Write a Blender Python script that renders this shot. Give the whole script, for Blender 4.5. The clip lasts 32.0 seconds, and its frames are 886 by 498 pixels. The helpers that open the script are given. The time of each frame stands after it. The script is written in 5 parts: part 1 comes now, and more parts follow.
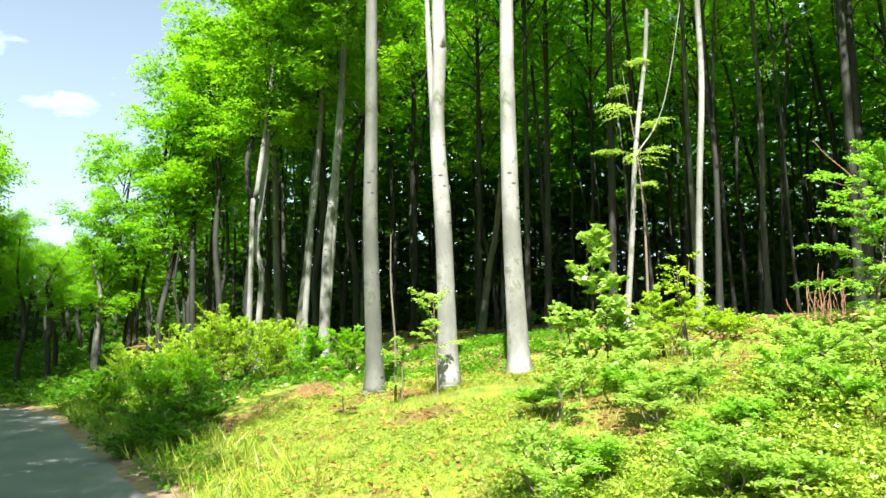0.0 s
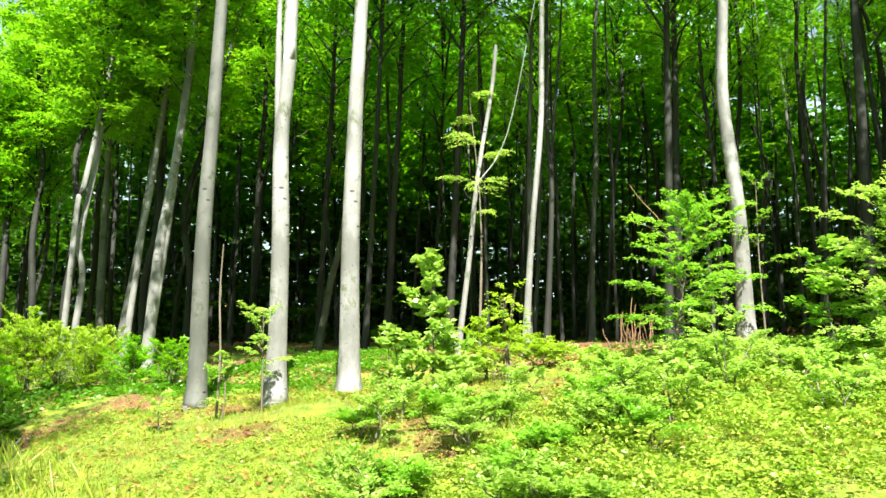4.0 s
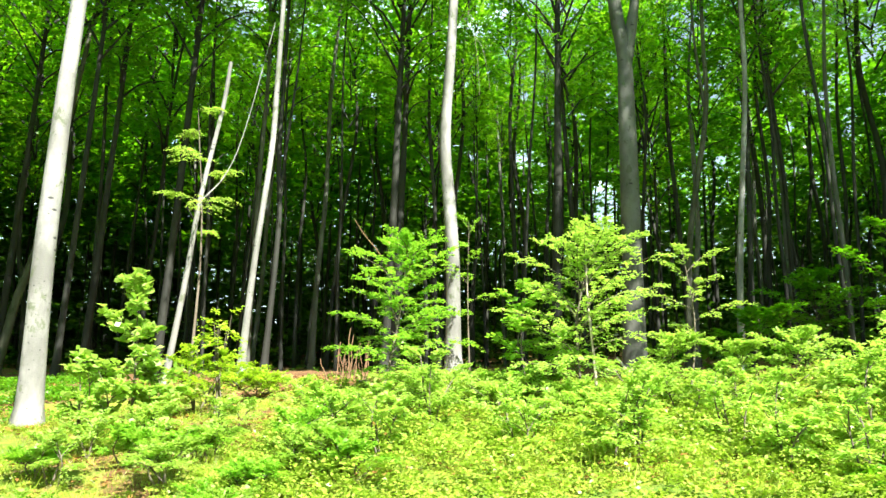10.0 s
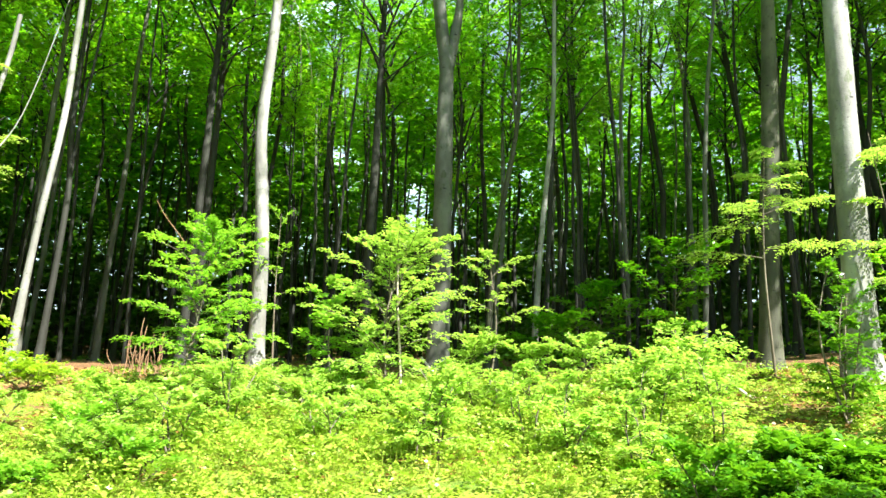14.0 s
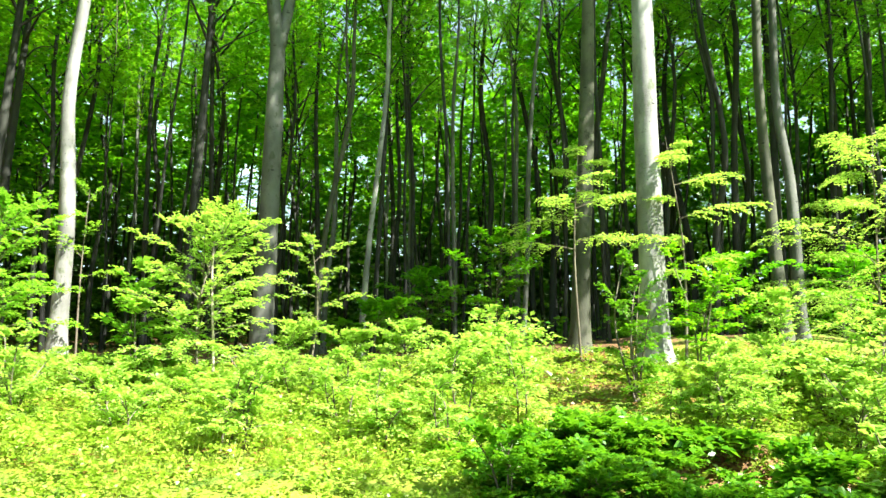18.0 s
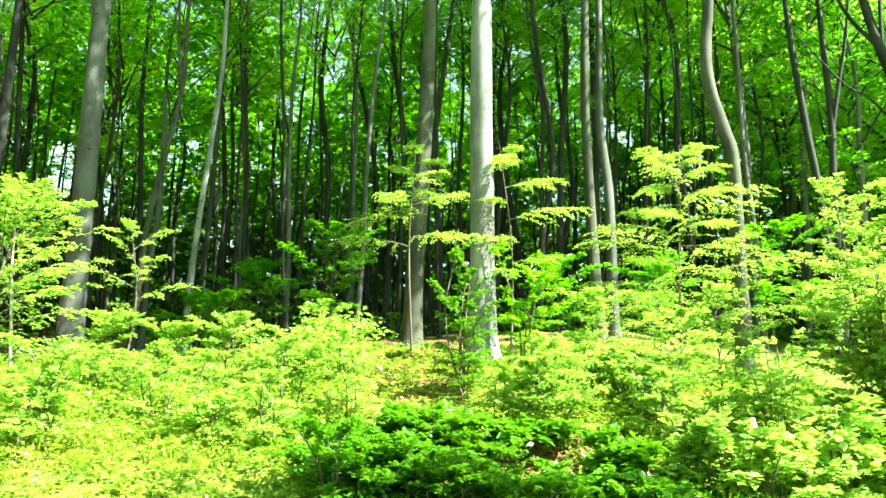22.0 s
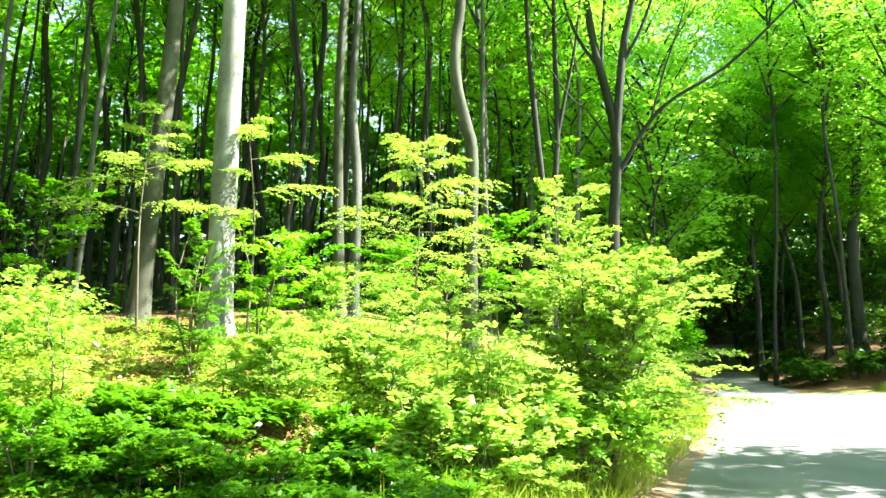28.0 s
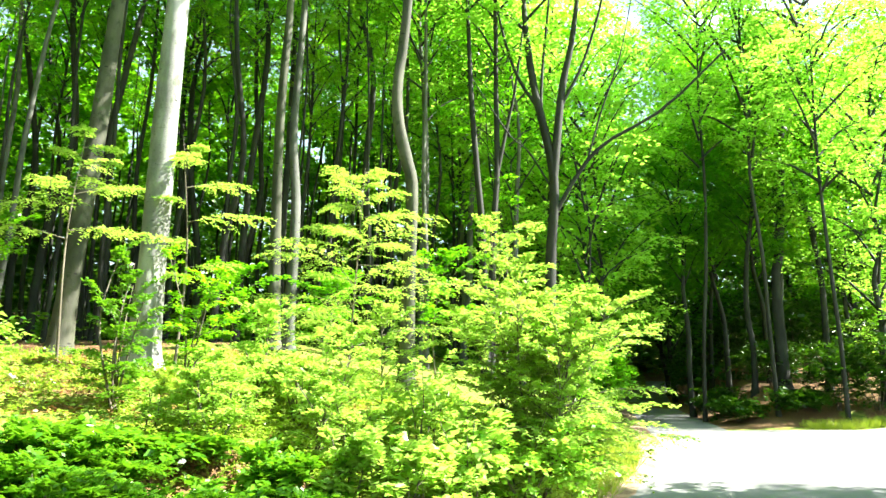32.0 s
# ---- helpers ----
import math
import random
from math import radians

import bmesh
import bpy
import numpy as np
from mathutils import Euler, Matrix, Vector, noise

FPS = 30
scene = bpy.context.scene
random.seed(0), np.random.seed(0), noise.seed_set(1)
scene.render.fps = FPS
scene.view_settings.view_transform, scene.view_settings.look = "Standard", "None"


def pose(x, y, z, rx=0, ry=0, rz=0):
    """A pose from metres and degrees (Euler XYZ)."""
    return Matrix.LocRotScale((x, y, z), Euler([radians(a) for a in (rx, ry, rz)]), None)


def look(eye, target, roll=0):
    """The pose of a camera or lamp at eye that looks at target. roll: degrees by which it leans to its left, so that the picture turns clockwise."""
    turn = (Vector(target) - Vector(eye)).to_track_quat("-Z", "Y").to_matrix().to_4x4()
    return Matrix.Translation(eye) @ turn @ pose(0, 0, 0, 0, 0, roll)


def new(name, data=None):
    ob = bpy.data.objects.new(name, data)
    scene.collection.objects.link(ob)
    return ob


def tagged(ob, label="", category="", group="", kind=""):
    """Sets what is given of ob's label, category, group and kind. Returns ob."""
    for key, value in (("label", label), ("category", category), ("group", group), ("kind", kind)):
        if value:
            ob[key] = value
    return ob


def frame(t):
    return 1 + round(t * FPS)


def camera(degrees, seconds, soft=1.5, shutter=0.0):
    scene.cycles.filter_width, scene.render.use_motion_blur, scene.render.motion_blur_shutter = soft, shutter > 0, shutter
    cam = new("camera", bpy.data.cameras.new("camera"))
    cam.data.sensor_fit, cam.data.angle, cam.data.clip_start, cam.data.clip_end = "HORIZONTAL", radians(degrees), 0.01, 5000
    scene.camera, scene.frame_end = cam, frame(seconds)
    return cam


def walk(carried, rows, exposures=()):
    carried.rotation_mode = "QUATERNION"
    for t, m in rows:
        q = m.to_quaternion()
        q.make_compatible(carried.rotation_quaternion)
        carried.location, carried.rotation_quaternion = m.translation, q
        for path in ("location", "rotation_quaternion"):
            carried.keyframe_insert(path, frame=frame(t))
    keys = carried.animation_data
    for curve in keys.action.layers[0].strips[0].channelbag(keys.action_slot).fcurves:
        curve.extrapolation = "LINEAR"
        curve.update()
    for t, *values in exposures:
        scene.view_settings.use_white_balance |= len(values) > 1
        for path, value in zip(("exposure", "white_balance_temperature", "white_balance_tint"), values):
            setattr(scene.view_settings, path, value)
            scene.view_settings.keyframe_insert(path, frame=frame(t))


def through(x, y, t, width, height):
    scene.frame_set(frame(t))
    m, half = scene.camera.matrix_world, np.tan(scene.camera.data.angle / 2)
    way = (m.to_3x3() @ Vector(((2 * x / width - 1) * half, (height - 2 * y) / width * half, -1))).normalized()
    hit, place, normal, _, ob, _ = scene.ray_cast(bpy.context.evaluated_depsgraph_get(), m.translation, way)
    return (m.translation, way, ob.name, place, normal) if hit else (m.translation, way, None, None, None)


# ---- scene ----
EXPO = [(0, 1.82, 6500, 10), (6, 1.94, 6500, 10), (14, 2.12, 6500, 10), (17, 2.2, 6500, 8), (20, 2.48, 6500, 3), (22, 2.6, 6500, -5), (26, 2.62, 6500, -5), (28.5, 2.6, 6500, 8), (32, 2.62, 6500, 10)]
cam = camera(62.09, 32.0, soft=1.5)
# seconds, eye x, y, z, then bearing, pitch and roll in degrees
PATH = [
(0, -0.21, 0.05, 1.55, 0.79, 7.67, -1.17), (0.5, -0.19, 0.05, 1.55, 1.67, 7.53, -0.98), (1, -0.17, 0.05, 1.56,
3.06, 7.44, -0.79), (1.5, -0.15, 0.04, 1.56, 4.62, 7.42, -0.62), (2, -0.13, 0.04, 1.56, 6.30, 7.43, 0.07),
(2.5, -0.10, 0.02, 1.57, 7.86, 7.67, 0.36), (3, -0.07, 0.01, 1.58, 9.21, 8.16, 0.49), (3.5, -0.05, -0.01,
1.59, 10.85, 8.55, 0.74), (5.5, 0.01, -0.06, 1.60, 17.90, 9.62, 0.91), (6, 0.02, -0.07, 1.60, 19.69, 9.84,
1.08), (6.5, 0.02, -0.07, 1.61, 21.24, 10.12, 1.33), (7, 0.03, -0.06, 1.61, 22.71, 10.39, 1.53), (7.5, 0.03,
-0.05, 1.62, 24.34, 10.67, 1.34), (8, 0.04, -0.05, 1.62, 26.10, 10.79, 1.11), (8.5, 0.03, -0.04, 1.63, 27.95,
10.91, 0.95), (9, 0.03, -0.04, 1.63, 30.12, 11.08, 0.74), (9.5, 0.03, -0.03, 1.63, 31.88, 11.16, 0.89), (10,
0.03, -0.03, 1.64, 33.85, 11.24, 1.02), (10.5, 0.03, -0.02, 1.64, 35.76, 11.36, 1.18), (11, 0.03, -0.01, 1.64,
37.91, 11.46, 1.21), (11.5, 0.03, -0.00, 1.64, 39.73, 11.37, 1.10), (12, 0.03, 0.01, 1.64, 41.71, 11.21,
1.24), (12.5, 0.04, 0.02, 1.64, 43.41, 11.19, 1.59), (13, 0.04, 0.03, 1.64, 45.27, 11.25, 1.80), (13.5, 0.04,
0.04, 1.64, 46.95, 11.32, 1.80), (14, 0.05, 0.05, 1.64, 48.81, 11.42, 1.78), (14.5, 0.06, 0.02, 1.64, 50.46,
11.36, 1.63), (16.5, 0.12, -0.06, 1.65, 56.83, 11.03, 0.91), (17, 0.13, -0.08, 1.65, 58.53, 11.04, 0.81),
(17.5, 0.14, -0.09, 1.65, 59.96, 10.88, 0.80), (18, 0.16, -0.11, 1.65, 61.67, 10.57, 0.75), (18.5, 0.16,
-0.12, 1.65, 62.97, 10.47, 0.38), (19, 0.17, -0.13, 1.65, 64.35, 10.35, 0.20), (19.5, 0.17, -0.14, 1.65,
65.31, 10.31, 0.11), (20, 0.17, -0.15, 1.65, 66.76, 10.21, 0.05), (20.5, 0.18, -0.14, 1.65, 68.22, 10.30,
0.06), (21, 0.19, -0.13, 1.65, 70.06, 10.43, 0.21), (21.5, 0.19, -0.12, 1.64, 72.14, 10.45, 0.26), (22, 0.20,
-0.11, 1.64, 74.60, 10.38, 0.38), (22.5, 0.21, -0.11, 1.64, 76.67, 10.28, 0.54), (23, 0.22, -0.11, 1.64,
78.92, 10.23, 0.49), (23.5, 0.22, -0.11, 1.64, 80.99, 10.21, 0.49), (24, 0.23, -0.11, 1.64, 83.00, 10.21,
0.57), (24.5, 0.23, -0.11, 1.64, 84.73, 10.16, 0.57), (25, 0.24, -0.12, 1.65, 86.56, 10.09, 0.60), (25.5,
0.24, -0.13, 1.65, 88.15, 9.87, 0.64), (26, 0.24, -0.13, 1.65, 89.66, 9.68, 0.62), (26.5, 0.25, -0.14, 1.65,
90.84, 9.54, 0.59), (28.5, 0.26, -0.15, 1.65, 95.39, 8.71, 0.75), (29, 0.26, -0.16, 1.65, 96.13, 8.54, 0.81),
(29.5, 0.27, -0.16, 1.64, 97.04, 8.33, 0.76), (30, 0.27, -0.17, 1.64, 97.85, 8.15, 0.70), (30.5, 0.27, -0.17,
1.65, 98.76, 8.20, 0.70), (31, 0.26, -0.17, 1.65, 99.33, 9.14, 0.83), (31.5, 0.26, -0.18, 1.66, 99.29, 10.39,
0.98), (32, 0.26, -0.18, 1.66, 99.15, 11.60, 1.07)]
walk(cam, [(t, pose(x, y, z, 90 + p, 0, -b) @ pose(0, 0, 0, 0, 0, r)) for t, x, y, z, b, p, r in PATH], EXPO)
# ==== world
SUN_AZ, SUN_EL = radians(184), radians(49)
world = bpy.data.worlds.new("world")
scene.world = world
world.use_nodes = True
wn = world.node_tree
wn.nodes.clear()


def wnode(kind, **vals):
    n = wn.nodes.new(kind)
    for k, v in vals.items():
        n.inputs[k].default_value = v
    return n


sky = wn.nodes.new("ShaderNodeTexSky")
sky.sky_type, sky.sun_disc = "NISHITA", False
sky.sun_elevation, sky.sun_rotation = SUN_EL, SUN_AZ
sky.ozone_density, sky.dust_density = 1.6, 0.6
w_co = wn.nodes.new("ShaderNodeTexCoord")
w_map = wn.nodes.new("ShaderNodeMapping")
w_map.inputs["Scale"].default_value = (1, 1, 2.2)
w_noise = wnode("ShaderNodeTexNoise", Scale=3.2, Detail=7.0, Roughness=0.58)
w_ramp = wn.nodes.new("ShaderNodeValToRGB")
w_ramp.color_ramp.elements[0].position, w_ramp.color_ramp.elements[1].position = 0.5, 0.62
w_ramp.color_ramp.elements[0].color = (0.0, 0.0, 0.0, 1)
# haze whitens the low sky
w_xyz = wn.nodes.new("ShaderNodeSeparateXYZ")
w_haze = wnode("ShaderNodeMapRange", **{"From Min": 0.1, "From Max": 0.45, "To Min": 0.5, "To Max": 0.24})
w_most = wn.nodes.new("ShaderNodeMath")
w_most.operation = "MAXIMUM"
w_mix = wn.nodes.new("ShaderNodeMix")
w_mix.data_type = "RGBA"
w_mix.inputs["B"].default_value = (9.6, 11.8, 13.0, 1)
w_bg = wnode("ShaderNodeBackground", Strength=0.043)
w_out = wn.nodes.new("ShaderNodeOutputWorld")
wn.links.new(w_co.outputs["Generated"], w_map.inputs["Vector"])
wn.links.new(w_map.outputs["Vector"], w_noise.inputs["Vector"])
wn.links.new(w_noise.outputs["Fac"], w_ramp.inputs["Fac"])
wn.links.new(w_co.outputs["Generated"], w_xyz.inputs["Vector"])
wn.links.new(w_xyz.outputs["Z"], w_haze.inputs["Value"])
wn.links.new(w_ramp.outputs["Color"], w_most.inputs[0])
wn.links.new(w_haze.outputs["Result"], w_most.inputs[1])
wn.links.new(w_most.outputs["Value"], w_mix.inputs["Factor"])
wn.links.new(sky.outputs["Color"], w_mix.inputs["A"])
wn.links.new(w_mix.outputs["Result"], w_bg.inputs["Color"])
wn.links.new(w_bg.outputs["Background"], w_out.inputs["Surface"])

sun = new("sun", bpy.data.lights.new("sun", "SUN"))
sun.data.energy, sun.data.angle, sun.data.color = 4.9, radians(0.55), (1.0, 0.95, 0.86)
to_sun = Vector((math.sin(SUN_AZ) * math.cos(SUN_EL), math.cos(SUN_AZ) * math.cos(SUN_EL), math.sin(SUN_EL)))
sun.matrix_world = look(to_sun * 60, (0, 0, 0))


# ==== materials
def material(name):
    m = bpy.data.materials.new(name)
    m.use_nodes = True
    nt = m.node_tree
    return m, nt, nt.nodes["Principled BSDF"], nt.nodes["Material Output"]


def add(nt, kind, **vals):
    n = nt.nodes.new(kind)
    for k, v in vals.items():
        n.inputs[k].default_value = v
    return n


def mixed(nt, fac, a, b):
    n = nt.nodes.new("ShaderNodeMix")
    n.data_type = "RGBA"
    for key, v in (("Factor", fac), ("A", a), ("B", b)):
        if isinstance(v, (tuple, float, int)):
            n.inputs[key].default_value = v if key == "Factor" else (*v, 1)
        else:
            nt.links.new(v, n.inputs[key])
    return n.outputs["Result"]


def ramp(nt, src, lo, hi):
    n = nt.nodes.new("ShaderNodeMapRange")
    n.interpolation_type = "SMOOTHSTEP"
    n.inputs["From Min"].default_value, n.inputs["From Max"].default_value = lo, hi
    nt.links.new(src, n.inputs["Value"])
    return n.outputs["Result"]


def noise_fac(nt, scale, detail=4.0, rough=0.55, stretch=None, coord="Object"):
    co = nt.nodes.new("ShaderNodeTexCoord")
    n = add(nt, "ShaderNodeTexNoise", Scale=scale, Detail=detail, Roughness=rough)
    if stretch:
        mp = nt.nodes.new("ShaderNodeMapping")
        mp.inputs["Scale"].default_value = stretch
        nt.links.new(co.outputs[coord], mp.inputs["Vector"])
        nt.links.new(mp.outputs["Vector"], n.inputs["Vector"])
    else:
        nt.links.new(co.outputs[coord], n.inputs["Vector"])
    return n.outputs["Fac"]


def bump(nt, bsdf, src, strength, dist):
    b = add(nt, "ShaderNodeBump", Strength=strength, Distance=dist)
    nt.links.new(src, b.inputs["Height"])
    nt.links.new(b.outputs["Normal"], bsdf.inputs["Normal"])


def leaf_material(name, dark, light, through, share=0.42):
    m, nt, bsdf, out = material(name)
    geo = nt.nodes.new("ShaderNodeNewGeometry")
    info = nt.nodes.new("ShaderNodeObjectInfo")
    col = mixed(nt, geo.outputs["Random Per Island"], dark, light)
    hsv = add(nt, "ShaderNodeHueSaturation")
    tone = nt.nodes.new("ShaderNodeMapRange")
    tone.inputs["To Min"].default_value, tone.inputs["To Max"].default_value = 0.8, 1.2
    nt.links.new(info.outputs["Random"], tone.inputs["Value"])
    nt.links.new(tone.outputs["Result"], hsv.inputs["Value"])
    nt.links.new(col, hsv.inputs["Color"])
    nt.links.new(hsv.outputs["Color"], bsdf.inputs["Base Color"])
    bsdf.inputs["Roughness"].default_value = 0.38
    bsdf.inputs["Specular IOR Level"].default_value = 0.5
    tl = add(nt, "ShaderNodeBsdfTranslucent")
    tl.inputs["Color"].default_value = (*through, 1)
    sh = add(nt, "ShaderNodeMixShader", Fac=share)
    nt.links.new(bsdf.outputs["BSDF"], sh.inputs[1])
    nt.links.new(tl.outputs["BSDF"], sh.inputs[2])
    nt.links.new(sh.outputs["Shader"], out.inputs["Surface"])
    return m


def bark_material(name, base, pale, stain):
    """Smooth bark: soft mottling, lichen patches, faint rings, small scars."""
    m, nt, bsdf, _ = material(name)
    broad = noise_fac(nt, 1.4, 7.0, 0.62, (1, 1, 0.45))
    fine = noise_fac(nt, 24.0, 4.0, 0.6, (1, 1, 1.6))
    rings = noise_fac(nt, 7.0, 3.0, 0.5, (0.3, 0.3, 3.0))
    lichen = noise_fac(nt, 5.0, 6.0, 0.68, (1, 1, 0.7))
    col = mixed(nt, ramp(nt, broad, 0.38, 0.64), base, pale)
    col = mixed(nt, ramp(nt, lichen, 0.55, 0.66), col, tuple(p * q for p, q in zip(base, (0.78, 0.9, 0.62))))
    col = mixed(nt, ramp(nt, rings, 0.66, 0.84), col, stain)
    col = mixed(nt, ramp(nt, fine, 0.6, 0.82), col, tuple(v * 0.45 for v in base))
    co = nt.nodes.new("ShaderNodeTexCoord")
    for size, stretch, reach, tone in ((1.5, 3.4, 0.13, 0.3), (5.0, 2.0, 0.12, 0.35)):
        mp = nt.nodes.new("ShaderNodeMapping")
        mp.inputs["Scale"].default_value = (1.5, 1.5, stretch)
        scar = add(nt, "ShaderNodeTexVoronoi", Scale=size, Randomness=1.0)
        nt.links.new(co.outputs["Object"], mp.inputs["Vector"])
        nt.links.new(mp.outputs["Vector"], scar.inputs["Vector"])
        col = mixed(nt, ramp(nt, scar.outputs["Distance"], reach, reach * 0.4), col, tuple(v * tone for v in base))
    nt.links.new(col, bsdf.inputs["Base Color"])
    bsdf.inputs["Roughness"].default_value = 0.78
    bump(nt, bsdf, fine, 0.5, 0.012)
    return m


LEAF = leaf_material("beech_leaf", (0.018, 0.1, 0.002), (0.11, 0.33, 0.005), (0.2, 0.58, 0.007), 0.48)
LEAF_LIGHT = leaf_material("young_leaf", (0.15, 0.32, 0.02), (0.43, 0.58, 0.15), (0.49, 0.75, 0.09), 0.45)
# brightened leaf copies, with sunlight put into colour and translucency
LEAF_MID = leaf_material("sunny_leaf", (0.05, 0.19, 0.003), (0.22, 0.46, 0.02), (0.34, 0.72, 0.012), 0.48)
LEAF_SUN = leaf_material("sunlit_leaf", (0.11, 0.29, 0.01), (0.34, 0.56, 0.07), (0.46, 0.84, 0.08), 0.58)
LEAF_DEEP = leaf_material("maple_leaf", (0.12, 0.33, 0.02), (0.28, 0.5, 0.06), (0.36, 0.68, 0.04), 0.43)
LEAF_GOLD = leaf_material("yellow_leaf", (0.18, 0.36, 0.015), (0.42, 0.55, 0.06), (0.5, 0.74, 0.03), 0.43)
WEED = leaf_material("weed_leaf", (0.19, 0.33, 0.02), (0.41, 0.5, 0.08), (0.33, 0.54, 0.03), 0.38)
# dark leaf for weeds in shaded places, the shade put into its colour
WEED_SHADED = leaf_material("shaded_weed_leaf", (0.03, 0.13, 0.004), (0.1, 0.26, 0.01), (0.15, 0.38, 0.01), 0.35)
# two darkened leaf copies: the shade of the deep wood is in their colour
LEAF_SHADE = leaf_material("shade_leaf", (0.012, 0.055, 0.002), (0.045, 0.13, 0.004), (0.07, 0.2, 0.004), 0.38)
LEAF_HALF_SHADE = leaf_material("half_shade_leaf", (0.014, 0.075, 0.002), (0.075, 0.23, 0.004), (0.13, 0.4, 0.005), 0.45)
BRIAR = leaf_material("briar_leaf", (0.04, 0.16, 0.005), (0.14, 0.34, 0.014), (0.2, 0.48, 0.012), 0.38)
GRASS = leaf_material("grass_blade", (0.16, 0.27, 0.012), (0.37, 0.42, 0.05), (0.34, 0.46, 0.03), 0.35)
LITTER = leaf_material("dry_leaf", (0.2, 0.09, 0.025), (0.44, 0.24, 0.08), (0.25, 0.12, 0.04), 0.1)
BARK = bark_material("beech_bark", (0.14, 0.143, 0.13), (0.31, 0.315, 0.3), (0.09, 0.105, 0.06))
# greener, darker copies of the beech bark: half shade put into the colour
BARK_HALF_SHADE = bark_material("half_shade_bark", (0.065, 0.071, 0.058), (0.14, 0.147, 0.13), (0.05, 0.07, 0.025))
BARK_OLIVE_SHADE = bark_material("olive_shade_bark", (0.042, 0.047, 0.028), (0.1, 0.105, 0.068), (0.04, 0.055, 0.018))
# near-black copy for the forest inside, its deep shade held in the colour
BARK_SHADED = bark_material("shaded_bark", (0.012, 0.0135, 0.01), (0.03, 0.034, 0.025), (0.013, 0.02, 0.007))
TWIG = bark_material("twig_bark", (0.11, 0.09, 0.065), (0.2, 0.175, 0.135), (0.09, 0.075, 0.05))
DEAD = bark_material("dead_wood", (0.36, 0.3, 0.24), (0.5, 0.44, 0.37), (0.22, 0.17, 0.12))
STALK = bark_material("dry_stalk", (0.2, 0.115, 0.06), (0.3, 0.19, 0.11), (0.18, 0.09, 0.04))


def ground_material():
    m, nt, bsdf, _ = material("forest_ground")
    patch = noise_fac(nt, 1.1, 8.0, 0.68)
    mid = noise_fac(nt, 3.3, 5.0, 0.6)
    fine = noise_fac(nt, 28.0, 5.0, 0.65)
    litter = mixed(nt, ramp(nt, fine, 0.35, 0.7), (0.075, 0.038, 0.016), (0.31, 0.165, 0.06))
    moss = mixed(nt, ramp(nt, mid, 0.35, 0.65), (0.085, 0.165, 0.008), (0.26, 0.31, 0.025))
    moss = mixed(nt, ramp(nt, fine, 0.5, 0.75), moss, (0.28, 0.27, 0.06))
    cover = nt.nodes.new("ShaderNodeAttribute")
    cover.attribute_name = "litter"
    total = nt.nodes.new("ShaderNodeMath")
    nt.links.new(patch, total.inputs[0])
    nt.links.new(cover.outputs["Fac"], total.inputs[1])
    col = mixed(nt, ramp(nt, total.outputs[0], 0.5, 0.64), moss, litter)
    nt.links.new(col, bsdf.inputs["Base Color"])
    bsdf.inputs["Roughness"].default_value = 0.95
    bump(nt, bsdf, fine, 0.7, 0.04)
    return m


def asphalt_material():
    m, nt, bsdf, _ = material("worn_asphalt")
    grit = noise_fac(nt, 160.0, 3.0, 0.7)
    patch = noise_fac(nt, 0.7, 6.0, 0.6)
    col = mixed(nt, ramp(nt, patch, 0.35, 0.7), (0.13, 0.135, 0.14), (0.2, 0.2, 0.2))
    col = mixed(nt, ramp(nt, grit, 0.45, 0.7), col, (0.27, 0.27, 0.265))
    nt.links.new(col, bsdf.inputs["Base Color"])
    bsdf.inputs["Roughness"].default_value = 0.8
    bump(nt, bsdf, grit, 0.4, 0.006)
    return m


GROUND, ASPHALT = ground_material(), asphalt_material()


def shoulder_material():
    m, nt, bsdf, _ = material("gravel_shoulder")
    grit = noise_fac(nt, 40.0, 4.0, 0.7)
    patch = noise_fac(nt, 1.6, 5.0, 0.6)
    col = mixed(nt, ramp(nt, patch, 0.35, 0.65), (0.2, 0.12, 0.07), (0.32, 0.22, 0.14))
    col = mixed(nt, ramp(nt, grit, 0.5, 0.7), col, (0.42, 0.32, 0.22))
    nt.links.new(col, bsdf.inputs["Base Color"])
    bsdf.inputs["Roughness"].default_value = 0.95
    bump(nt, bsdf, grit, 0.6, 0.02)
    return m


SHOULDER = shoulder_material()

# ==== terrain
# the forest-side edge of the road, from the far left bend round to the far right
EDGE = [(-70, 25), (-45, 25.5), (-24, 25.3), (-17, 24.4), (-13.4, 23.2), (-10.9, 20.8), (-7.2, 14.6), (-3.6, 8.8)]
CX, CY, CR = 22.2, 22.9, 29.6
for deg in (237, 231, 225, 219, 213):
    EDGE.append((CX + CR * math.sin(radians(deg)), CY + CR * math.cos(radians(deg))))
EDGE += [(8.3, -3.2), (13.4, -6.2), (17.4, -8.2), (24, -11), (36, -15.4), (44, -18.6), (50, -23), (54, -30), (57, -46), (62, -120)]
EDGE = np.array(EDGE)


def edge_distance(x, y):
    """Metres from the road's forest-side edge, positive on the forest side."""
    p = np.stack([np.ravel(x), np.ravel(y)], -1)
    best, sign = np.full(len(p), 1e9), np.ones(len(p))
    for a, b in zip(EDGE[:-1], EDGE[1:]):
        d = b - a
        u = np.clip(((p - a) @ d) / (d @ d), 0, 1)
        off = p - (a + u[:, None] * d)
        dist = np.hypot(off[:, 0], off[:, 1])
        side = np.sign(d[0] * off[:, 1] - d[1] * off[:, 0] + 1e-12)
        nearer = dist < best - 1e-9
        best[nearer], sign[nearer] = dist[nearer], side[nearer]
    return (best * sign).reshape(np.shape(x))


def smooth(v, lo, hi):
    u = np.clip((v - lo) / (hi - lo), 0, 1)
    return u * u * (3 - 2 * u)


